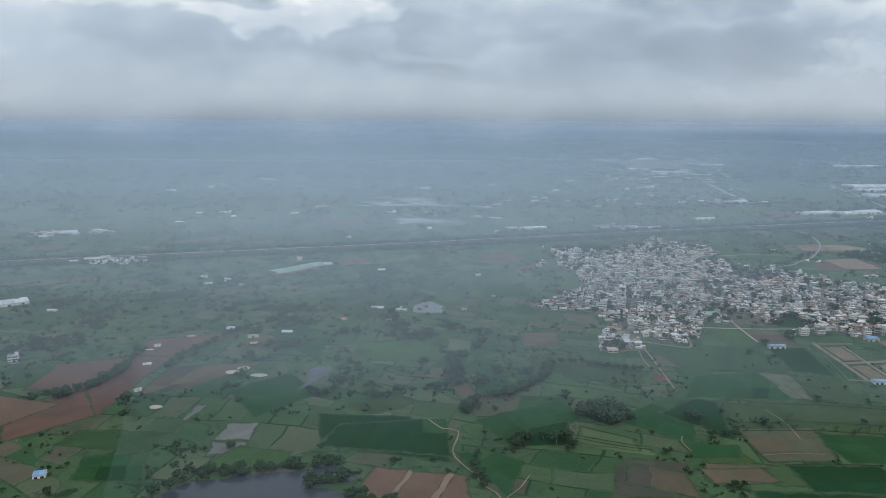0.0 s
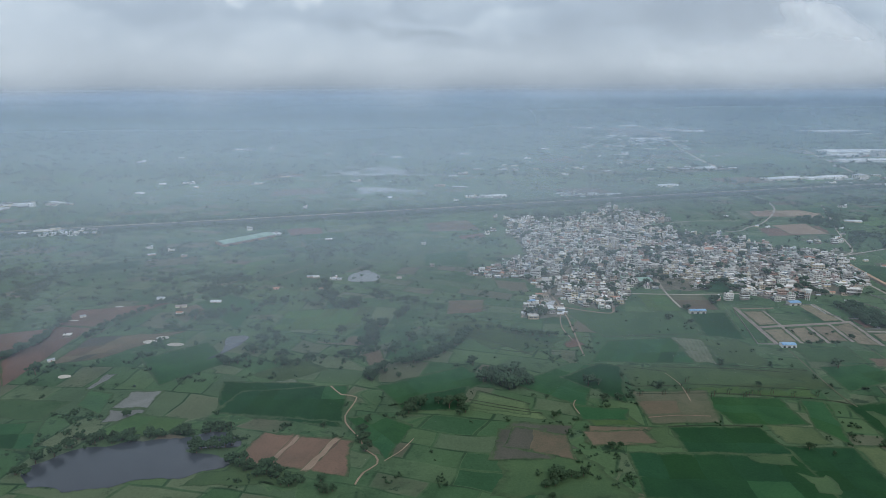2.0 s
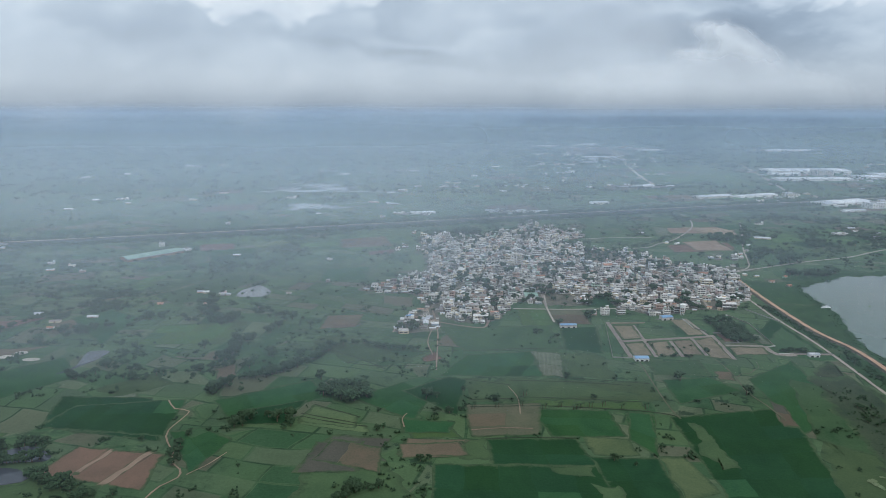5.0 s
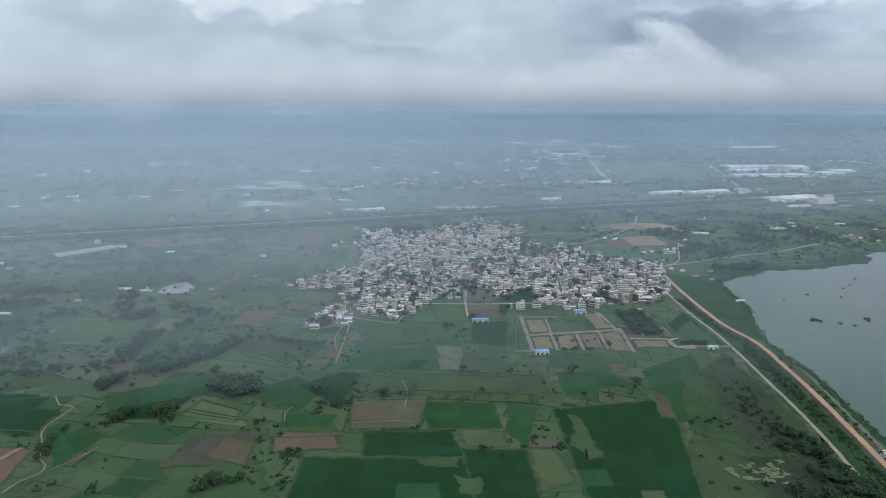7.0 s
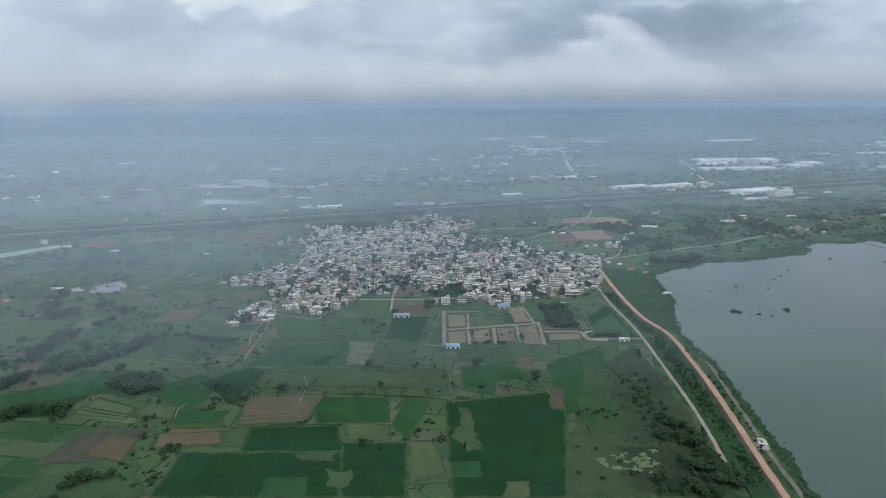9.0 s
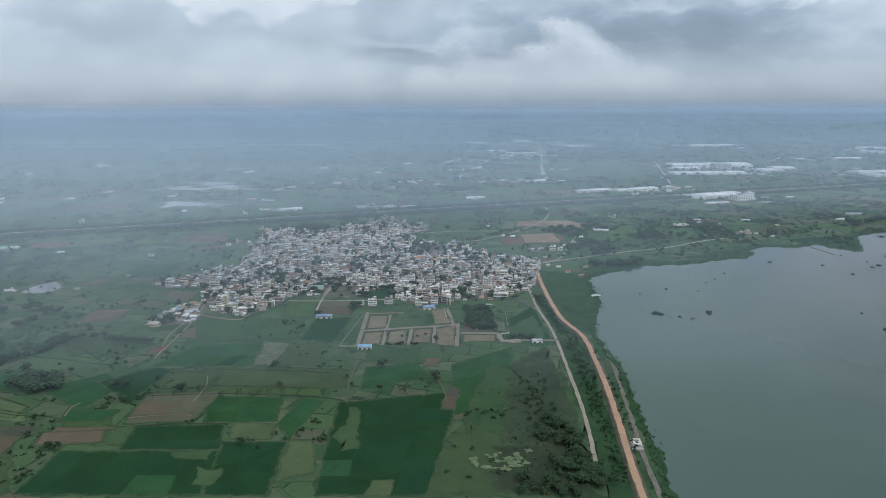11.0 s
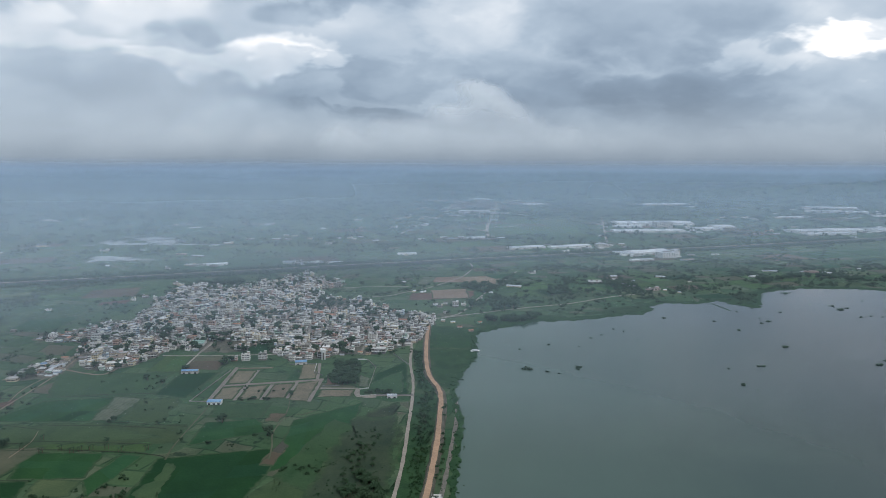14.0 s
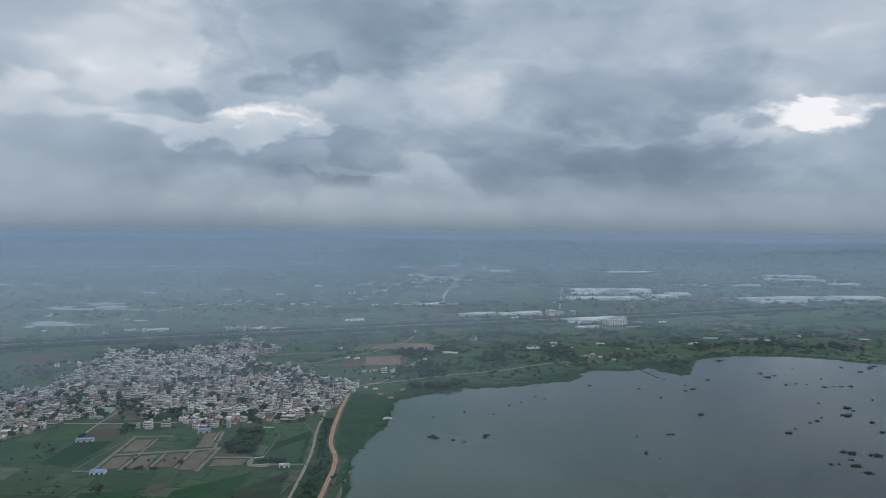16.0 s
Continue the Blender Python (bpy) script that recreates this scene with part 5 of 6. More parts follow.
HAMLETS = (
    (330, 1310, 18, 40, 14), (140, 1280, 10, 30, 12), (-520, 975, 12, 40, 10), (-710, 1200, 22, 40, 16), (690, 1690, 16, 40, 16), (760, 2500, 40, 110, 90), (1200, 1900, 30, 140, 80), (650, 2300, 26, 120, 60),
    (850, 3150, 40, 160, 140), (1080, 2950, 24, 90, 60), (1700, 1820, 26, 150, 60), (1950, 1830, 20, 130, 60))
FAR_HAMLETS = (
    (2250, 2600, 30, 160, 90), (1620, 2880, 20, 140, 60), (2150, 2450, 24, 130, 60), (300, 1700, 14, 160, 60), (-300, 1500, 12, 200, 60), (950, 1500, 18, 70, 30), (1060, 1370, 12, 50, 26), (1850, 2250, 20, 160, 60),
    (500, 2000, 16, 200, 120), (-500, 2100, 16, 300, 120), (1250, 1150, 6, 120, 30), (800, 1060, 8, 140, 60))
for cx, cy, n, sx, sy in HAMLETS + FAR_HAMLETS:
    for _ in range(n):
        s = g.uniform(0.8, 1.8)
        join_later("far_sheds", KINDS[g.choice((0, 5, 7, 8, 10, 10))], pose(cx + g.gauss(0, sx), cy + g.gauss(0, sy), 0.05, 0, 0, g.uniform(-20, 20)) @ Matrix.Diagonal((s * 1.5, s, 0.9, 1)))
join_all("far_sheds", "scattered white sheds and houses far across the plain", "sheds")

# ---- trees ----
def clump_crown(rng, n, rx, rz, zc, rmin, rmax):
    """A crown of many small irregular leaf clumps spread over an uneven volume."""
    bm = bmesh.new()
    lobes = [(Vector((rng.uniform(-0.55, 0.55) * rx, rng.uniform(-0.55, 0.55) * rx, zc + rng.uniform(-0.45, 0.5) * rz)), rng.uniform(0.4, 0.7)) for _ in range(6)]
    for _ in range(n):
        c, s = rng.choice(lobes)
        d = Vector((rng.gauss(0, 1), rng.gauss(0, 1), rng.gauss(0, 1))).normalized() * (rng.random() ** 0.4)
        p = c + Vector((d.x * rx * s, d.y * rx * s, d.z * rz * s))
        m = Matrix.LocRotScale(p, Euler((rng.uniform(0, 6), rng.uniform(0, 6), rng.uniform(0, 6))), Vector([rng.uniform(rmin, rmax) for _ in range(3)]))
        bmesh.ops.create_icosphere(bm, subdivisions=1, radius=1.0, matrix=m)
    for v in bm.verts:
        v.co += Vector((rng.uniform(-1, 1), rng.uniform(-1, 1), rng.uniform(-1, 1))) * rmin * 0.35
    return bm


def make_tree(seed, h, spread, label):
    rng = random.Random(seed)
    top = tagged(new("tree"), label, "tree", group="field trees")
    bm = bmesh.new()
    bmesh.ops.create_cone(bm, cap_ends=True, segments=7, radius1=h * 0.045, radius2=h * 0.025, depth=h * 0.5, matrix=Matrix.Translation((0, 0, h * 0.25)))
    for k in range(4):
        a = k * 1.57 + rng.uniform(0, 1)
        m = Matrix.Translation((math.cos(a) * spread * 0.2, math.sin(a) * spread * 0.2, h * 0.55)) @ Euler((0, 0.7, a)).to_matrix().to_4x4()
        bmesh.ops.create_cone(bm, cap_ends=True, segments=5, radius1=h * 0.02, radius2=h * 0.008, depth=h * 0.35, matrix=m)
    part("trunk", bm, "bark", top)
    part("crown", clump_crown(rng, 46, spread, h * 0.36, h * 0.62, spread * 0.14, spread * 0.30), "foliage", top)
    return top


def make_palm(seed, h, label):
    rng = random.Random(seed)
    top = tagged(new("palm_tree"), label, "palm tree", group="field palms")
    bm = bmesh.new()
    bmesh.ops.create_cone(bm, cap_ends=True, segments=6, radius1=0.22, radius2=0.14, depth=h, matrix=Matrix.Translation((0, 0, h / 2)))
    part("trunk", bm, "bark", top)
    bm = bmesh.new()
    for k in range(16):
        a, el = k * 2.4, rng.uniform(-0.5, 0.9)
        p = Vector((0, 0, h))
        prev = None
        for s in range(4):
            q = p + Vector((math.cos(a) * s * 0.65, math.sin(a) * s * 0.65, math.sin(el) * s * 0.6 - 0.12 * s * s))
            w = 0.32 * (1 - abs(s - 1.3) / 2.6)
            side = Vector((-math.sin(a), math.cos(a), 0)) * w
            row = (bm.verts.new(q + side), bm.verts.new(q + Vector((0, 0, 0.1))), bm.verts.new(q - side))
            if prev:
                bm.faces.new((prev[0], row[0], row[1], prev[1]))
                bm.faces.new((prev[1], row[1], row[2], prev[2]))
            prev = row
    part("fronds", bm, "foliage", top)
    return top


TREES = [far_away(t) for t in (make_tree(1, 7.5, 4.2, "broad dark green tree among the fields"), make_tree(2, 6.0, 3.2, "rounded green field tree"),
                               make_tree(3, 8.5, 5.0, "large spreading dark green tree"), make_tree(4, 5.0, 2.6, "small bushy field tree"))]
PALM = far_away(make_palm(5, 5.5, "slender palm tree on a field bund"))


NEAR_TREES, PLANTED = 436, [0]


def plant(x, y, k, size=1.0, rng=random.Random(77)):
    s = size * rng.uniform(0.75, 1.2)
    grow = Vector((s, s, s * rng.uniform(0.85, 1.1)))
    m = pose(x, y, 0.02, 0, 0, rng.uniform(0, 360))
    PLANTED[0] += 1
    if y < NEAR_TREES:
        settle(TREES[k], m).scale = grow
    else:
        join_later("far_trees", TREES[k], m @ Matrix.Diagonal((*grow, 1)))


def tree_row(pts, count, width, kinds=(0, 1, 3), size=1.0, seed=0):
    rng = random.Random(seed)
    line = rounded(pts, False, 3.0)
    for _ in range(count):
        p = rng.choice(line)
        plant(p.x + rng.uniform(-width, width), p.y + rng.uniform(-width, width), rng.choice(kinds), size)


def grove(x, y, rx, ry, count, kinds=(0, 2), size=1.0, seed=0):
    rng = random.Random(seed)
    for _ in range(count):
        a, r = rng.uniform(0, 6.28), math.sqrt(rng.random())
        plant(x + rx * r * math.cos(a), y + ry * r * math.sin(a), rng.choice(kinds), size)


grove(112, 470, 18, 13, 26, seed=1)
for x, y, k, s in ((372, 497, 2, 1.0), (413, 471, 2, 0.9), (417, 558, 0, 0.9), (70, 428, 2, 1.3), (76, 432, 2, 1.0), (34, 551, 2, 1.1), (38, 548, 0, 1.1), (62, 550, 2, 1.0), (172, 464, 0, 1.1), (180, 466, 1, 1),
                   (223, 462, 0, 0.8), (335, 655, 2, 1.1), (330, 650, 2, 1.0), (338, 660, 0, 1), (445, 1070, 0, 1), (-250, 480, 2, 1), (88, 500, 0, 1), (97, 487, 1, 1), (612, 905, 2, 1.6), (640, 880, 2, 1.5), (655, 885, 2, 1.5), (668, 890, 2, 1.4)):
    plant(x, y, k, s)
tree_row([(9, 472), (20, 498), (46, 508), (68, 530), (81, 556), (83, 569)], 70, 2.5, seed=2)
tree_row([(83, 569), (97, 578), (113, 578), (123, 571), (142, 565), (163, 564)], 26, 1.5, (1, 3), 0.9, seed=3)
tree_row([(4, 528), (-1, 574), (13, 595), (26, 626)], 34, 6, seed=4)
tree_row([(-310, 490), (-292, 516), (-286, 550), (-292, 596)], 46, 3, seed=5)
tree_row([(-165, 385), (-139, 381), (-126, 384), (-107, 390), (-86, 393)], 26, 2.0, (1, 3), 0.8, seed=6)
tree_row([(-88, 371), (-75, 375), (-65, 378)], 14, 4, (0, 1), 0.9, seed=7)
tree_row([(-249, 558), (-241, 601), (-220, 651), (-208, 669), (-172, 743)], 50, 4, (1, 3), seed=8)
tree_row([(-172, 603), (-136, 636), (-94, 655), (-59, 639)], 36, 8, seed=9)
tree_row([(-72, 714), (-36, 640), (-3, 676), (36, 642)], 60, 12, (1, 3, 0), seed=10)
tree_row([(-109, 502), (-76, 526), (-64, 503), (-20, 516), (26, 529)], 36, 6, (1, 3), seed=11)
tree_row([(489, 374), (500, 366), (496, 347), (504, 334), (489, 324)], 40, 6, (0, 1, 3), 0.9, seed=12)
tree_row([(456, 331), (468, 319), (484, 318)], 16, 8, (0, 3), 0.9, seed=13)
grove(492, 372, 16, 34, 34, (0, 1, 3), 0.75, seed=61)
grove(496, 330, 20, 16, 26, (0, 1, 3), 0.8, seed=62)
grove(484, 420, 12, 30, 22, (1, 3), 0.6, seed=63)
tree_row([(526, 690), (533, 620), (534, 560), (530, 480), (524, 400), (516, 340)], 46, 3.5, (3, 1), 0.55, seed=14)
tree_row([(552, 545), (549, 480), (544, 430), (538, 380), (532, 330)], 26, 2.0, (3, 1), 0.5, seed=15)
grove(226, 1096, 22, 12, 46, (0, 2), 1.1, seed=51)
tree_row([(-176, 345), (-165, 372), (-130, 388), (-95, 394), (-70, 398)], 34, 3.5, (0, 1), 0.9, seed=71)
tree_row([(-58, 360), (-48, 352), (-20, 338), (5, 330)], 26, 4, (0, 1, 3), 0.9, seed=72)
tree_row([(18, 372), (16, 390), (14, 408)], 12, 3, (1, 3), 0.9, seed=73)
g = random.Random(16)
for _ in range(95):
    plant(g.uniform(448, 472), g.uniform(584, 646), g.choice((0, 1)), 0.8)
grove(495, 560, 15, 3, 14, (1, 3), 0.7, seed=17)
grove(497, 690, 14, 12, 14, (1, 3), 0.8, seed=18)
tree_row([(356, 548), (372, 547), (388, 548), (400, 547)], 10, 1.5, (3, 1), 0.55, seed=19)
tree_row([(370, 592), (376, 570), (390, 568), (413, 572)], 8, 3, (3,), 0.45, seed=20)
tree_row([(37, 426), (58, 429), (80, 424)], 10, 6, seed=21)
tree_row([(126, 329), (133, 345), (149, 344)], 12, 5, (0, 1), 0.9, seed=22)
grove(632, 1045, 26, 26, 40, (0, 1), seed=31)
for x, y, r in ((627, 823, 8), (650, 822, 9), (664, 822, 9), (684, 834, 9)):
    grove(x, y, r, r * 0.6, 9, (0, 2), 1.0, seed=int(x))
grove(758, 1000, 22, 40, 30, (0, 1), seed=32)
grove(870, 1045, 20, 20, 16, (0, 1), seed=33)
tree_row([(1100, 1060), (1170, 1100), (1240, 1120), (1300, 1076), (1380, 1080)], 70, 14, (0, 1), 1.2, seed=34)
tree_row([(575, 860), (620, 880), (690, 915), (760, 945), (850, 985)], 30, 6, (1, 3), 0.8, seed=35)
tree_row([(640, 985), (680, 1085), (722, 1190)], 22, 5, (0, 1, 3), 0.8, seed=36)
tree_row([(480, 985), (520, 1020), (560, 1065)], 14, 6, (0, 1), 0.9, seed=37)
tree_row([(330, 1160), (300, 1120), (250, 1085), (170, 1090)], 24, 6, (0, 1, 2), 0.9, seed=38)
tree_row([(599, 886), (667, 958), (778, 1018), (827, 973), (886, 1014)], 26, 8, (0, 1), seed=23)
for x, y in ((290, 450), (283, 448), (278, 446), (240, 452), (256, 447), (312, 446), (330, 448), (205, 447), (222, 449), (300, 452), (245, 470), (268, 450)):
    for k in range(2):
        p = settle(PALM, pose(x + k * 2.2, y + k * 0.7, 0.05, 0, 0, 40 * k + x))
        p.scale = (0.8, 0.8, 0.7 + 0.1 * k)
rng = random.Random(5)
for _ in range(2400):
    x, y = rng.uniform(95, 550), rng.uniform(610, 1140)
    if inside(VILLAGE, x, y) and free(x, y, 0.9):
        plant(x, y, rng.choice((0, 1, 3)), rng.uniform(0.6, 1.15))
for o in (OPEN[3],):
    for _ in range(24):
        x, y = rng.uniform(380, 440), rng.uniform(880, 960)
        if inside(o, x, y) and free(x, y, 1.5):
            plant(x, y, rng.choice((0, 1)), 0.8)

# loose trees over the farmland
for _ in range(900):
    x, y = rng.uniform(-520, 330), rng.uniform(340, 880)
    v = noise.noise(Vector((x / 45, y / 45, 15.0)))
    if v > 0.08 and not inside(VILLAGE, x, y) and not inside(POND_SW, x, y) and (rng.random() < 0.2 or not any(inside(c, x, y) for k, c in FIELDS_PLAN)):
        plant(x, y, rng.choice((0, 1, 3, 3)), rng.uniform(0.5, 0.95))
join_all("far_trees", "dark green trees among fields and houses", "trees")


OCT_V = np.array([(1, 0, 0), (0, 1, 0), (-1, 0, 0), (0, -1, 0), (0, 0, 1), (0, 0, -1)], float)
OCT_F = np.array([(0, 1, 4), (1, 2, 4), (2, 3, 4), (3, 0, 4), (1, 0, 5), (2, 1, 5), (3, 2, 5), (0, 3, 5)])


def bushes(name, label, category, spots, material="foliage", clumps=6, seed=1):
    """Uncountable scrub as one mesh: every bush is a heap of small uneven leaf clumps. spots: rows of x, y, z, radius."""
    g = np.random.default_rng(seed)
    spots = np.asarray(spots, float)
    n = len(spots)
    r = spots[:, 3][:, None]
    off = g.normal(0, 1, (n, clumps, 3)) * np.array((0.55, 0.55, 0.30))
    cen = spots[:, None, :3] + off * r[..., None] + np.array((0, 0, 0.5)) * r[..., None]
    size = r[..., None, None] * g.uniform(0.28, 0.62, (n, clumps, 1, 1))
    verts = OCT_V * g.uniform(0.6, 1.3, (n, clumps, 6, 1))
    ang = g.uniform(0, 6.28, (n, clumps))
    ca, sa = np.cos(ang)[..., None], np.sin(ang)[..., None]
    verts = np.stack((verts[..., 0] * ca - verts[..., 1] * sa, verts[..., 0] * sa + verts[..., 1] * ca, verts[..., 2]), -1)
    verts = (verts * size + cen[:, :, None, :]).reshape(-1, 3)
    faces = (OCT_F[None] + (np.arange(n * clumps) * 6)[:, None, None]).reshape(-1, 3)
    me = bpy.data.meshes.new(name)
    me.vertices.add(len(verts))
    me.vertices.foreach_set("co", verts.ravel())
    me.loops.add(faces.size)
    me.loops.foreach_set("vertex_index", faces.ravel().astype(np.int32))
    me.polygons.add(len(faces))
    me.polygons.foreach_set("loop_start", np.arange(0, faces.size, 3, dtype=np.int32))
    me.materials.append(MATS[material])
    me.update(calc_edges=True)
    return tagged(new(name, me), label, category, kind="stuff")


WATERS = [LAKE, POND_SW, [(-56, 720), (-54, 764), (-28, 784), (-4, 745), (-14, 718)], [(-136, 500), (-134, 566), (-102, 568), (-106, 502)], [(-235, 1577), (-195, 1706), (-137, 1757), (-36, 1658), (-26, 1577), (-133, 1587)], [(-114, 1319), (-129, 1422), (-88, 1403), (5, 1373), (-18, 1332)]]
CROPS = [c for k, c in FIELDS_PLAN if k not in ("reeds", "marsh", "grass", "olive")]


def scatter(count, x0, y0, x1, y1, rmin, rmax, cover, seed):
    """Scrub over open country: thicker along field edges and in patches, none on crops, water or roads."""
    g = random.Random(seed)
    out = []
    while len(out) < count:
        x, y = g.uniform(x0, x1), g.uniform(y0, y1)
        v = noise.noise(Vector((x / 70, y / 70, 5.0))) + 0.7 * noise.noise(Vector((x / 22, y / 22, 8.0)))
        if v < cover and g.random() < 0.93:
            continue
        if any(inside(w, x, y) for w in WATERS) or any(inside(c, x, y) for c in CROPS) or inside(VILLAGE, x, y):
            continue
        if abs((y - 1140) - 0.297 * x) < 30 or (340 < x < 560 and 500 < y < 660) or (500 < x < 560 and y < 700):
            continue
        out.append((x, y, land(x, y), g.uniform(rmin, rmax)))
    return out


bushes("scrub", "scattered dark green bushes and small trees", "bushes", scatter(2600, -620, 330, 520, 1150, 0.8, 2.4, 0.30, 1), seed=1)
bushes("scrub", "scattered dark green bushes and small trees", "bushes", scatter(2800, -900, 900, 1500, 1500, 1.2, 3.4, 0.22, 2), seed=2)
bushes("scrub", "thick dark green scrub and trees between western fields", "bushes", scatter(1100, -520, 450, -40, 900, 1.3, 3.0, 0.34, 21), clumps=8, seed=21)
bushes("scrub", "dark green scrub and trees north of the lake", "bushes", scatter(2300, 600, 850, 1750, 1330, 1.2, 3.4, 0.20, 22), clumps=7, seed=22)
bushes("far_scrub", "distant dark belts of trees and scrub", "trees", scatter(6500, -1900, 1450, 2700, 3000, 2.5, 7.0, 0.16, 3), clumps=5, seed=3)
bushes("far_woods", "distant hazy woods towards the horizon", "trees", scatter(6000, -3200, 2600, 3900, 4500, 5.0, 10.0, 0.12, 4), clumps=5, seed=4)


def along(pts, count, width, rmin, rmax, seed):
    g = random.Random(seed)
    line = rounded(pts, False, 2.0)
    out = []
    for _ in range(count):
        p = g.choice(line)
        x, y = p.x + g.gauss(0, width), p.y + g.gauss(0, width)
        out.append((x, y, land(x, y) + 0.1, g.uniform(rmin, rmax)))
    return out


bushes("hedges", "dark hedges along distant field edges", "hedges", [r for k, (a, b) in enumerate(HEDGES) for r in along([(a.x, a.y), (b.x, b.y)], int((a - b).length / (3.5 if a.y < 1400 else 6)), 1.6, 0.9, 2.2 if a.y < 1400 else 3.2, 300 + k)], seed=12)
SHORE = LAKE[1:30]
ribbon("shore_plants", LAKE[12:29], 17.0, "reeds", "broad belt of dark reeds along the northern shore", "water plants", ragged=9.0, step=3.0)
ribbon("shore_plants", SHORE, 5.0, "reeds", "floating mat of dark green water plants", "water plants", ragged=4.0, step=2.0)
bushes("shore_reeds", "dark green water plants along the lake shore", "reeds", along(SHORE, 1100, 2.6, 0.4, 1.0, 5), "reeds", seed=5)
bushes("verge_trees", "dark trees lining the highway verge", "trees", along([(x - 0.28 * 30, y + 29) for x, y in HIGHWAY[1:-1]], 1700, 5.5, 2.0, 4.6, 6)
       + along([(x + 0.28 * 26, y - 25) for x, y in HIGHWAY[1:-1]], 1900, 5.5, 2.0, 4.6, 7) + along([(x + 0.7, y - 2.4) for x, y in HIGHWAY[1:-1]], 320, 0.8, 0.8, 1.6, 8), seed=6)
bushes("bund_scrub", "thick scrub between bund and gravel road", "bushes", along([(532, 690), (533, 620), (536, 560), (532, 480), (526, 400), (518, 330)], 520, 3.2, 0.5, 1.4, 9), "reeds", seed=9)
g = random.Random(64)
bushes("marsh_scrub", "low dark scrub over the boggy marsh", "bushes", [(470 + g.gauss(0, 1) * 6 + (460 - y) * 0.10 + g.uniform(-14, 26), y, 0.1, g.uniform(0.3, 0.8)) for y in (g.triangular(312, 505, 330) for _ in range(320))], "reeds", seed=64)
NEAR_ISLES = [
    (637, 623, 4), (642, 620, 3), (658, 613, 2.2), (669, 607, 2), (693, 626, 3), (690, 620, 2), (644, 692, 1.5), (679, 710, 1.5), (790, 830, 1.2), (712, 700, 1.2),
    (735, 735, 1.2)]
WEST_ISLES = [
    (751, 748, 1.5), (775, 775, 1.5), (783, 763, 1.5), (788, 726, 1), (833, 566, 3), (841, 553, 1), (843, 615, 1.5), (858, 829, 2.5), (877, 621, 2), (882, 621, 2),
    (917, 808, 2), (928, 763, 2), (944, 688, 3), (973, 860, 1.5), (974, 795, 2), (985, 823, 1), (988, 805, 3), (989, 531, 2), (997, 531, 1.5), (1005, 620, 3.5),
    (1005, 881, 2), (1008, 509, 3), (1010, 526, 4), (1016, 541, 2), (1020, 634, 1), (1022, 562, 3), (1028, 558, 5)]
EAST_ISLES = [
    (1031, 854, 2), (1046, 551, 5), (1048, 653, 1.5), (1061, 659, 2.5), (1074, 672, 1.5), (1101, 901, 1), (1105, 619, 3), (1108, 679, 5), (1110, 731, 1.5), (1111, 980, 6),
    (1118, 652, 3), (1125, 822, 2.5), (1125, 866, 4), (1127, 889, 3), (1129, 698, 2), (1130, 710, 4), (1140, 875, 2), (1142, 828, 1.5), (1154, 823, 1.5), (1168, 807, 3),
    (1185, 812, 1.5), (1187, 743, 1.5), (1194, 810, 2), (1194, 853, 2), (1194, 920, 1.5), (1207, 811, 2.5), (1273, 925, 2.5), (1284, 896, 3), (1313, 919, 4), (1331, 932, 4)]
ISLES = NEAR_ISLES + WEST_ISLES + EAST_ISLES
g = random.Random(21)
bushes("island_scrub", "small clumps of drowned scrub in the lake", "bushes", [(x + g.gauss(0, s * 0.55), y + g.gauss(0, s * 0.35), 0.3, g.uniform(0.5, 1.2) * min(1.3, 0.3 + s / 4)) for x, y, s in ISLES for _ in range(int(6 + s * 3))], seed=10)

# marsh pools with algae
g = random.Random(63)
for _ in range(34):
    cx, cy = g.choice(((440, 352), (445, 340), (453, 352), (460, 356), (466, 350), (458, 345)))
    cx, cy, rx, ry = cx + g.gauss(0, 4), cy + g.gauss(0, 4), g.uniform(0.6, 4.2), g.uniform(0.6, 3.0)
    sheet("algae_patch", [(cx + rx * g.uniform(0.4, 1.5) * math.cos(k * 0.7854), cy + ry * g.uniform(0.4, 1.5) * math.sin(k * 0.7854)) for k in range(8)], "algae", "bright green algae patch on marsh water", "algae", ragged=0.8, step=0.8)


# ---- haze and clouds ----
def mist_material(name, colour, grain, through=0.5):
    """Mist as a tinted sheet: lets light through by the density that the mesh carries, and scatters the rest both ways.
    """
    m = Tree(name)
    dens = m.node("ShaderNodeAttribute")
    dens.attribute_name = "mist"
    p = m.world_pos()
    blot = m.noise(m.mapped(p, (1, 1, 1.8)), 0.012, 6, 0.6, 0.6)
    a = m.math("MULTIPLY", dens.outputs["Fac"], m.math("ADD", 1.0 - grain / 2, m.math("MULTIPLY", blot, grain)), clamp=True)
    d = m.node("ShaderNodeBsdfDiffuse", Color=colour)
    t = m.node("ShaderNodeBsdfTranslucent", Color=colour)
    both = m.node("ShaderNodeMixShader", Fac=through)
    m.put(both.inputs[1], d.outputs[0])
    m.put(both.inputs[2], t.outputs[0])
    clear = m.node("ShaderNodeBsdfTransparent")
    mixed = m.node("ShaderNodeMixShader", Fac=a)
    m.put(mixed.inputs[1], clear.outputs[0])
    m.put(mixed.inputs[2], both.outputs[0])
    m.put(m.out.inputs[0], mixed.outputs[0])


# haze tint is put into the sheet colour, darker and bluer for far sheets
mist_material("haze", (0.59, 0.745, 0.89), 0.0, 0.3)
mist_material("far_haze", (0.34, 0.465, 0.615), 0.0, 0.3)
mist_material("cloud", (0.77, 0.82, 0.86), 0.0, 0.15)
mist_material("far_cloud", (0.84, 0.88, 0.915), 0.0, 0.2)
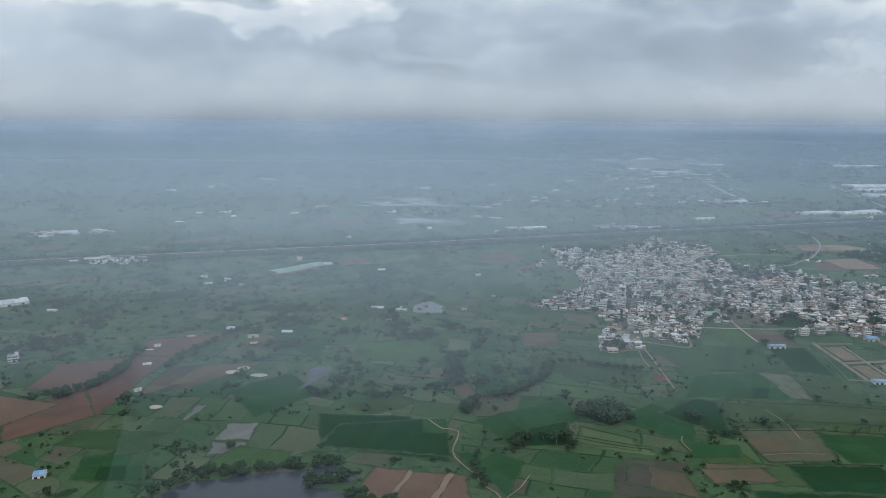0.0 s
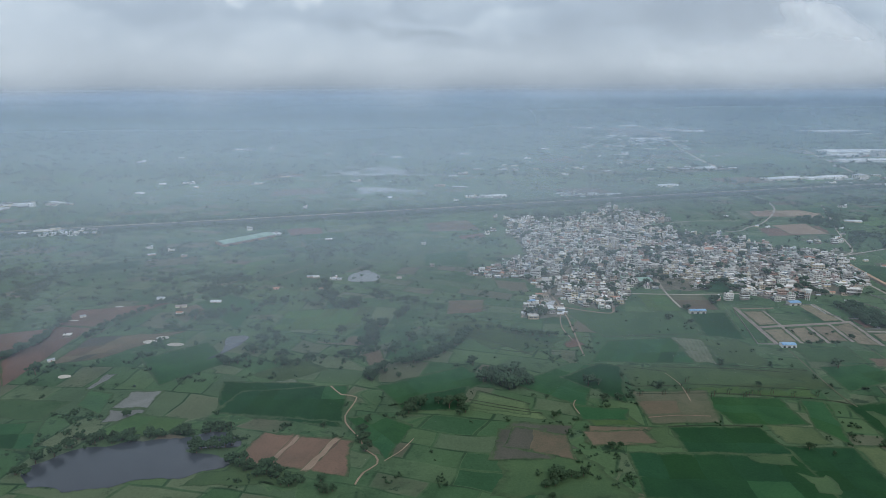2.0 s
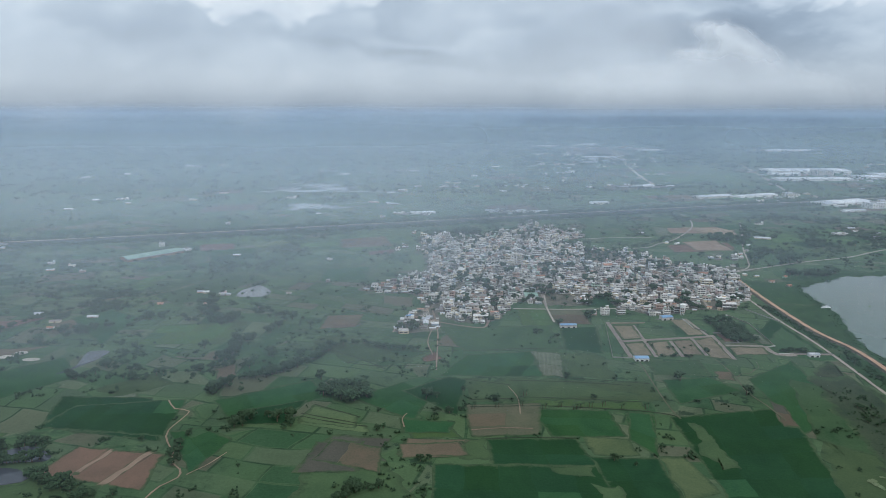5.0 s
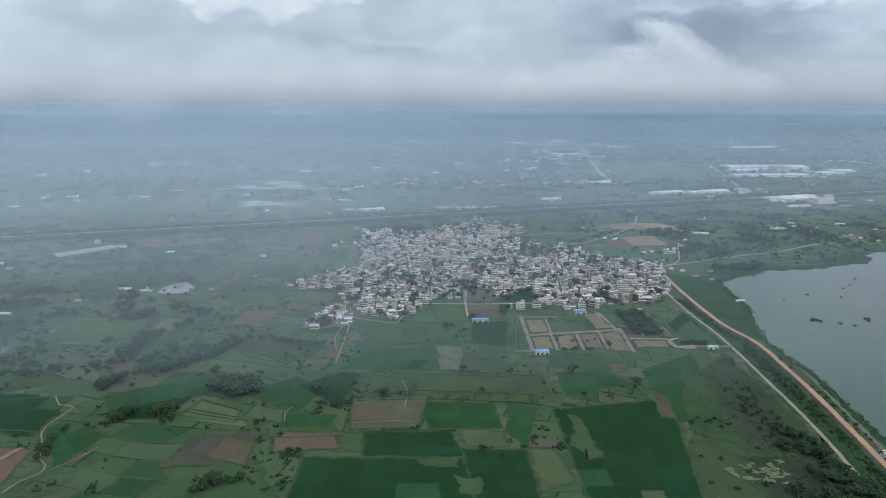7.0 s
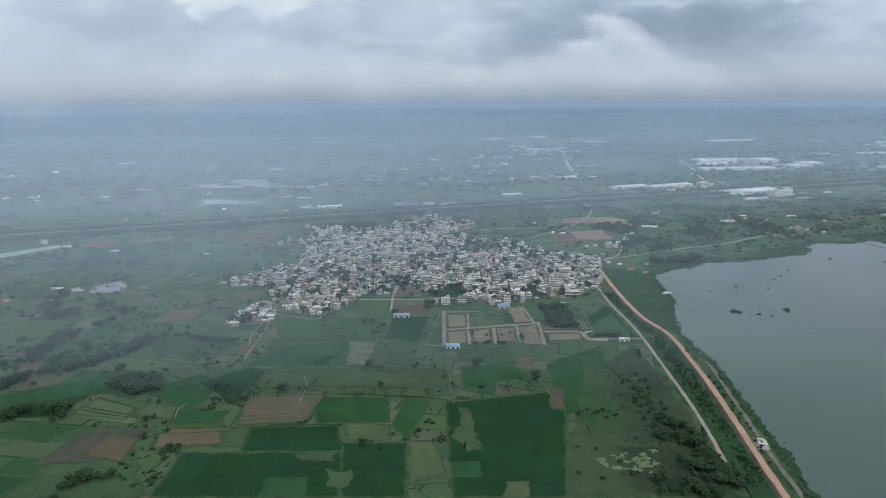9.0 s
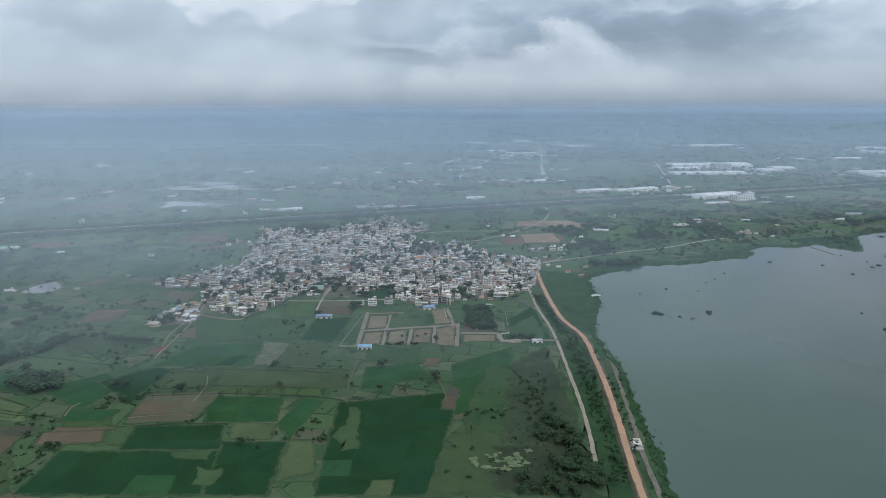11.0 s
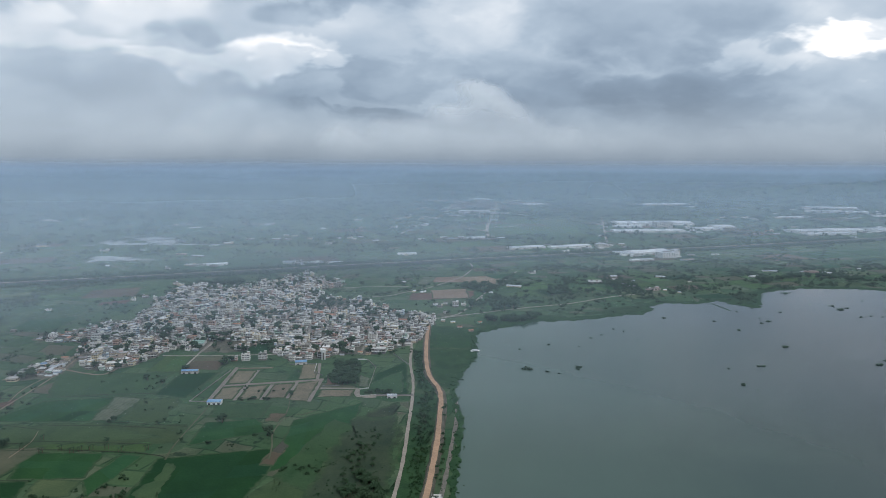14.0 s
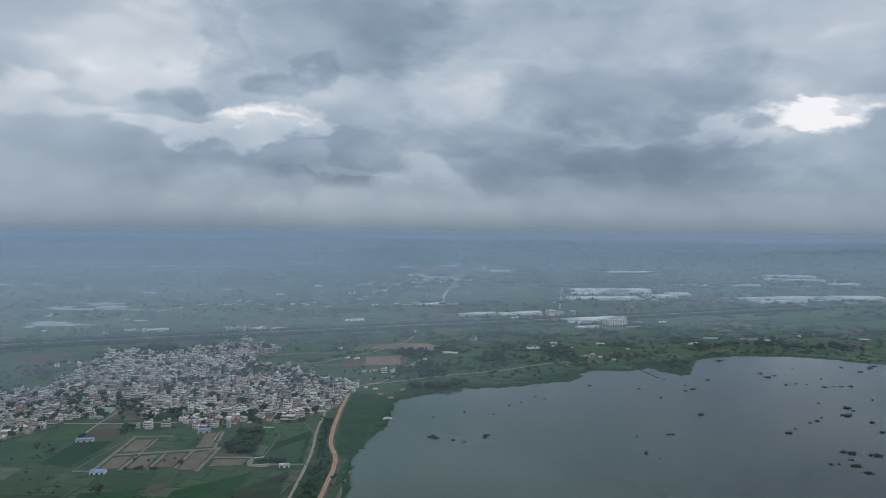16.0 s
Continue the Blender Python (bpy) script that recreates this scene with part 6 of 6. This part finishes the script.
mist_material("cumulus", (0.80, 0.84, 0.87), 0.35, 0.2)


def ease(v, lo, hi):
    t = min(max((v - lo) / (hi - lo), 0.0), 1.0)
    return t * t * (3 - 2 * t)


def fbm(x, z, size, seed):
    return noise.fractal(Vector((x / size, z / size, seed)), 1.0, 2.0, 4)


def mist_bank(name, y, x0, x1, z0, z1, density, material, label, nx=90, nz=34, sway=30.0, lean=0.0, tilt=0.0):
    """A bank of haze or cloud: a billowing sheet whose density is given over the plan."""
    bm = bmesh.new()
    lay = bm.verts.layers.float.new("mist")
    rows = []
    xs = [x0 + (x1 - x0) * i / nx for i in range(nx + 1)]
    zs = [z0 + (z1 - z0) * j / nz for j in range(nz + 1)]
    for z in zs:
        row = []
        for x in xs:
            v = bm.verts.new((x, y + tilt * z + lean * max(0.0, z - 200) + sway * noise.noise(Vector((x / 500, z / 400, y))), z))
            v[lay] = density(x, z)
            row.append(v)
        rows.append(row)
    for j in range(nz):
        for i in range(nx):
            bm.faces.new((rows[j][i], rows[j][i + 1], rows[j + 1][i + 1], rows[j + 1][i]))
    return tagged(mesh_ob(name, bm, material, smooth=True), label, "mist", kind="stuff")


# aerial haze imitated by tinted see-through sheets over the plain, thinning to the east
# the nearest sheet, at y 300, imitates window glare over the near western fields
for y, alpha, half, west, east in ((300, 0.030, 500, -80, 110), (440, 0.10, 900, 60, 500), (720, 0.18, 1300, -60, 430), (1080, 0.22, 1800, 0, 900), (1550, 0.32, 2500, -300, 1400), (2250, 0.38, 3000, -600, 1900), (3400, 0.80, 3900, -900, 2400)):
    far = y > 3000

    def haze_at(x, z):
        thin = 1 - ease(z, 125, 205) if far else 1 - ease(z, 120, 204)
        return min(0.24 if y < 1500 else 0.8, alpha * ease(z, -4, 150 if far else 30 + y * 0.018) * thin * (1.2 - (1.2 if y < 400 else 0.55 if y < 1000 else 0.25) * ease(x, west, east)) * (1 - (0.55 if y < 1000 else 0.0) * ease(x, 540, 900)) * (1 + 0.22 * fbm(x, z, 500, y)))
    # tilted back so that the sheet catches more light from sky and sun
    mist_bank("haze_bank", y, 320 - half, 320 + half, -1, 208 if far else 205, haze_at, "far_haze" if y > 1300 else "haze", "see-through blue-grey sheet standing in for haze over the plain", tilt=0.9)


def far_cloud_at(x, z):
    """The cloud deck comes down to the plain far off and hides its end."""
    return 0.93 * ease(z + 40 * fbm(x, 0, 1500, 2.0), -30, 110) * (1 - ease(z, 330, 1000))


mist_bank("cloud_bank", 6500, -6500, 7500, -2, 1000, far_cloud_at, "far_cloud", "distant pale cloud bank resting on the hazy plain", nx=90, nz=50, sway=120.0, tilt=1.0)


def scud_at(x, z, foot=1.0):
    """Low cloud close by: its foot hangs at eye level, and a thin veil of drizzle falls out of it."""
    edge = 1 - ease(x + 45 * fbm(x, z, 90, 4.0), 330, 412)
    body = 0.34 * ease(z + 14 * fbm(x, z, 70, 9.0), 199, 234) * (1 - 0.8 * ease(z, 245, 340)) * (1 + 0.5 * fbm(x, z, 110, 12.0))
    veil = foot * 0.10 * ease(z, 0, 60) * (1 + 0.3 * fbm(x * 2.5, z * 0.4, 160, 6.0))
    veil *= 1 - ease(x, 120, 340)
    return 0.4 * (1 - math.exp(-edge * (max(0.0, body) + veil * (1 - ease(z, 195, 240))) / 0.4))


mist_bank("cloud_bank", 505, -900, 480, 0, 520, scud_at, "cloud", "ragged grey scud cloud with drizzle beneath", nx=150, nz=70, lean=0.7)
mist_bank("cloud_bank", 530, -930, 490, 209, 530, lambda x, z: scud_at(x - 6, z, 0.0) * ease(z, 209, 235), "cloud", "ragged grey scud cloud drifting over the plain", nx=120, nz=50, lean=0.7)
LUMPS = ((628, 258, 56), (664, 300, 38), (640, 320, 26), (690, 268, 48), (591, 238, 52), (530, 232, 44), (482, 222, 40), (425, 224, 42), (742, 232, 44), (790, 222, 36), (650, 228, 60),
         (860, 214, 34), (960, 208, 40), (1085, 216, 44), (1230, 208, 38), (1340, 220, 50))


def heap_at(x, z):
    """Piled cumulus further off, with firm tops and a foot that fades."""
    w = 15 * fbm(x, z, 46, 3.0) + 6 * fbm(x, z, 15, 8.0)
    clear = 1.0
    for cx, cz, r in LUMPS:
        clear *= 1 - ease(r + w - math.hypot(x - cx, (z - cz) * 1.05), -5, 15)
    top = 1 - clear
    return (0.18 + 0.20 * ease(z, 250, 305)) * top * ease(z, 190, 236) * (1 - 0.85 * ease(x, 760, 900)) * (1 + 0.35 * fbm(x, z, 60, 14.0))


mist_bank("cloud_bank", 1046, 300, 1420, 180, 380, heap_at, "cumulus", "piled white cumulus cloud with soft foot", nx=280, nz=66, lean=0.8)
for step in (20, 40):
    mist_bank("cloud_bank", 1046 + step, 300, 1420, 209, 380, lambda x, z: heap_at(x + step * 0.4, z - step * 0.12) * ease(z, 209, 255), "cumulus", "piled white cumulus cloud with soft foot", nx=280, nz=58, lean=0.8)
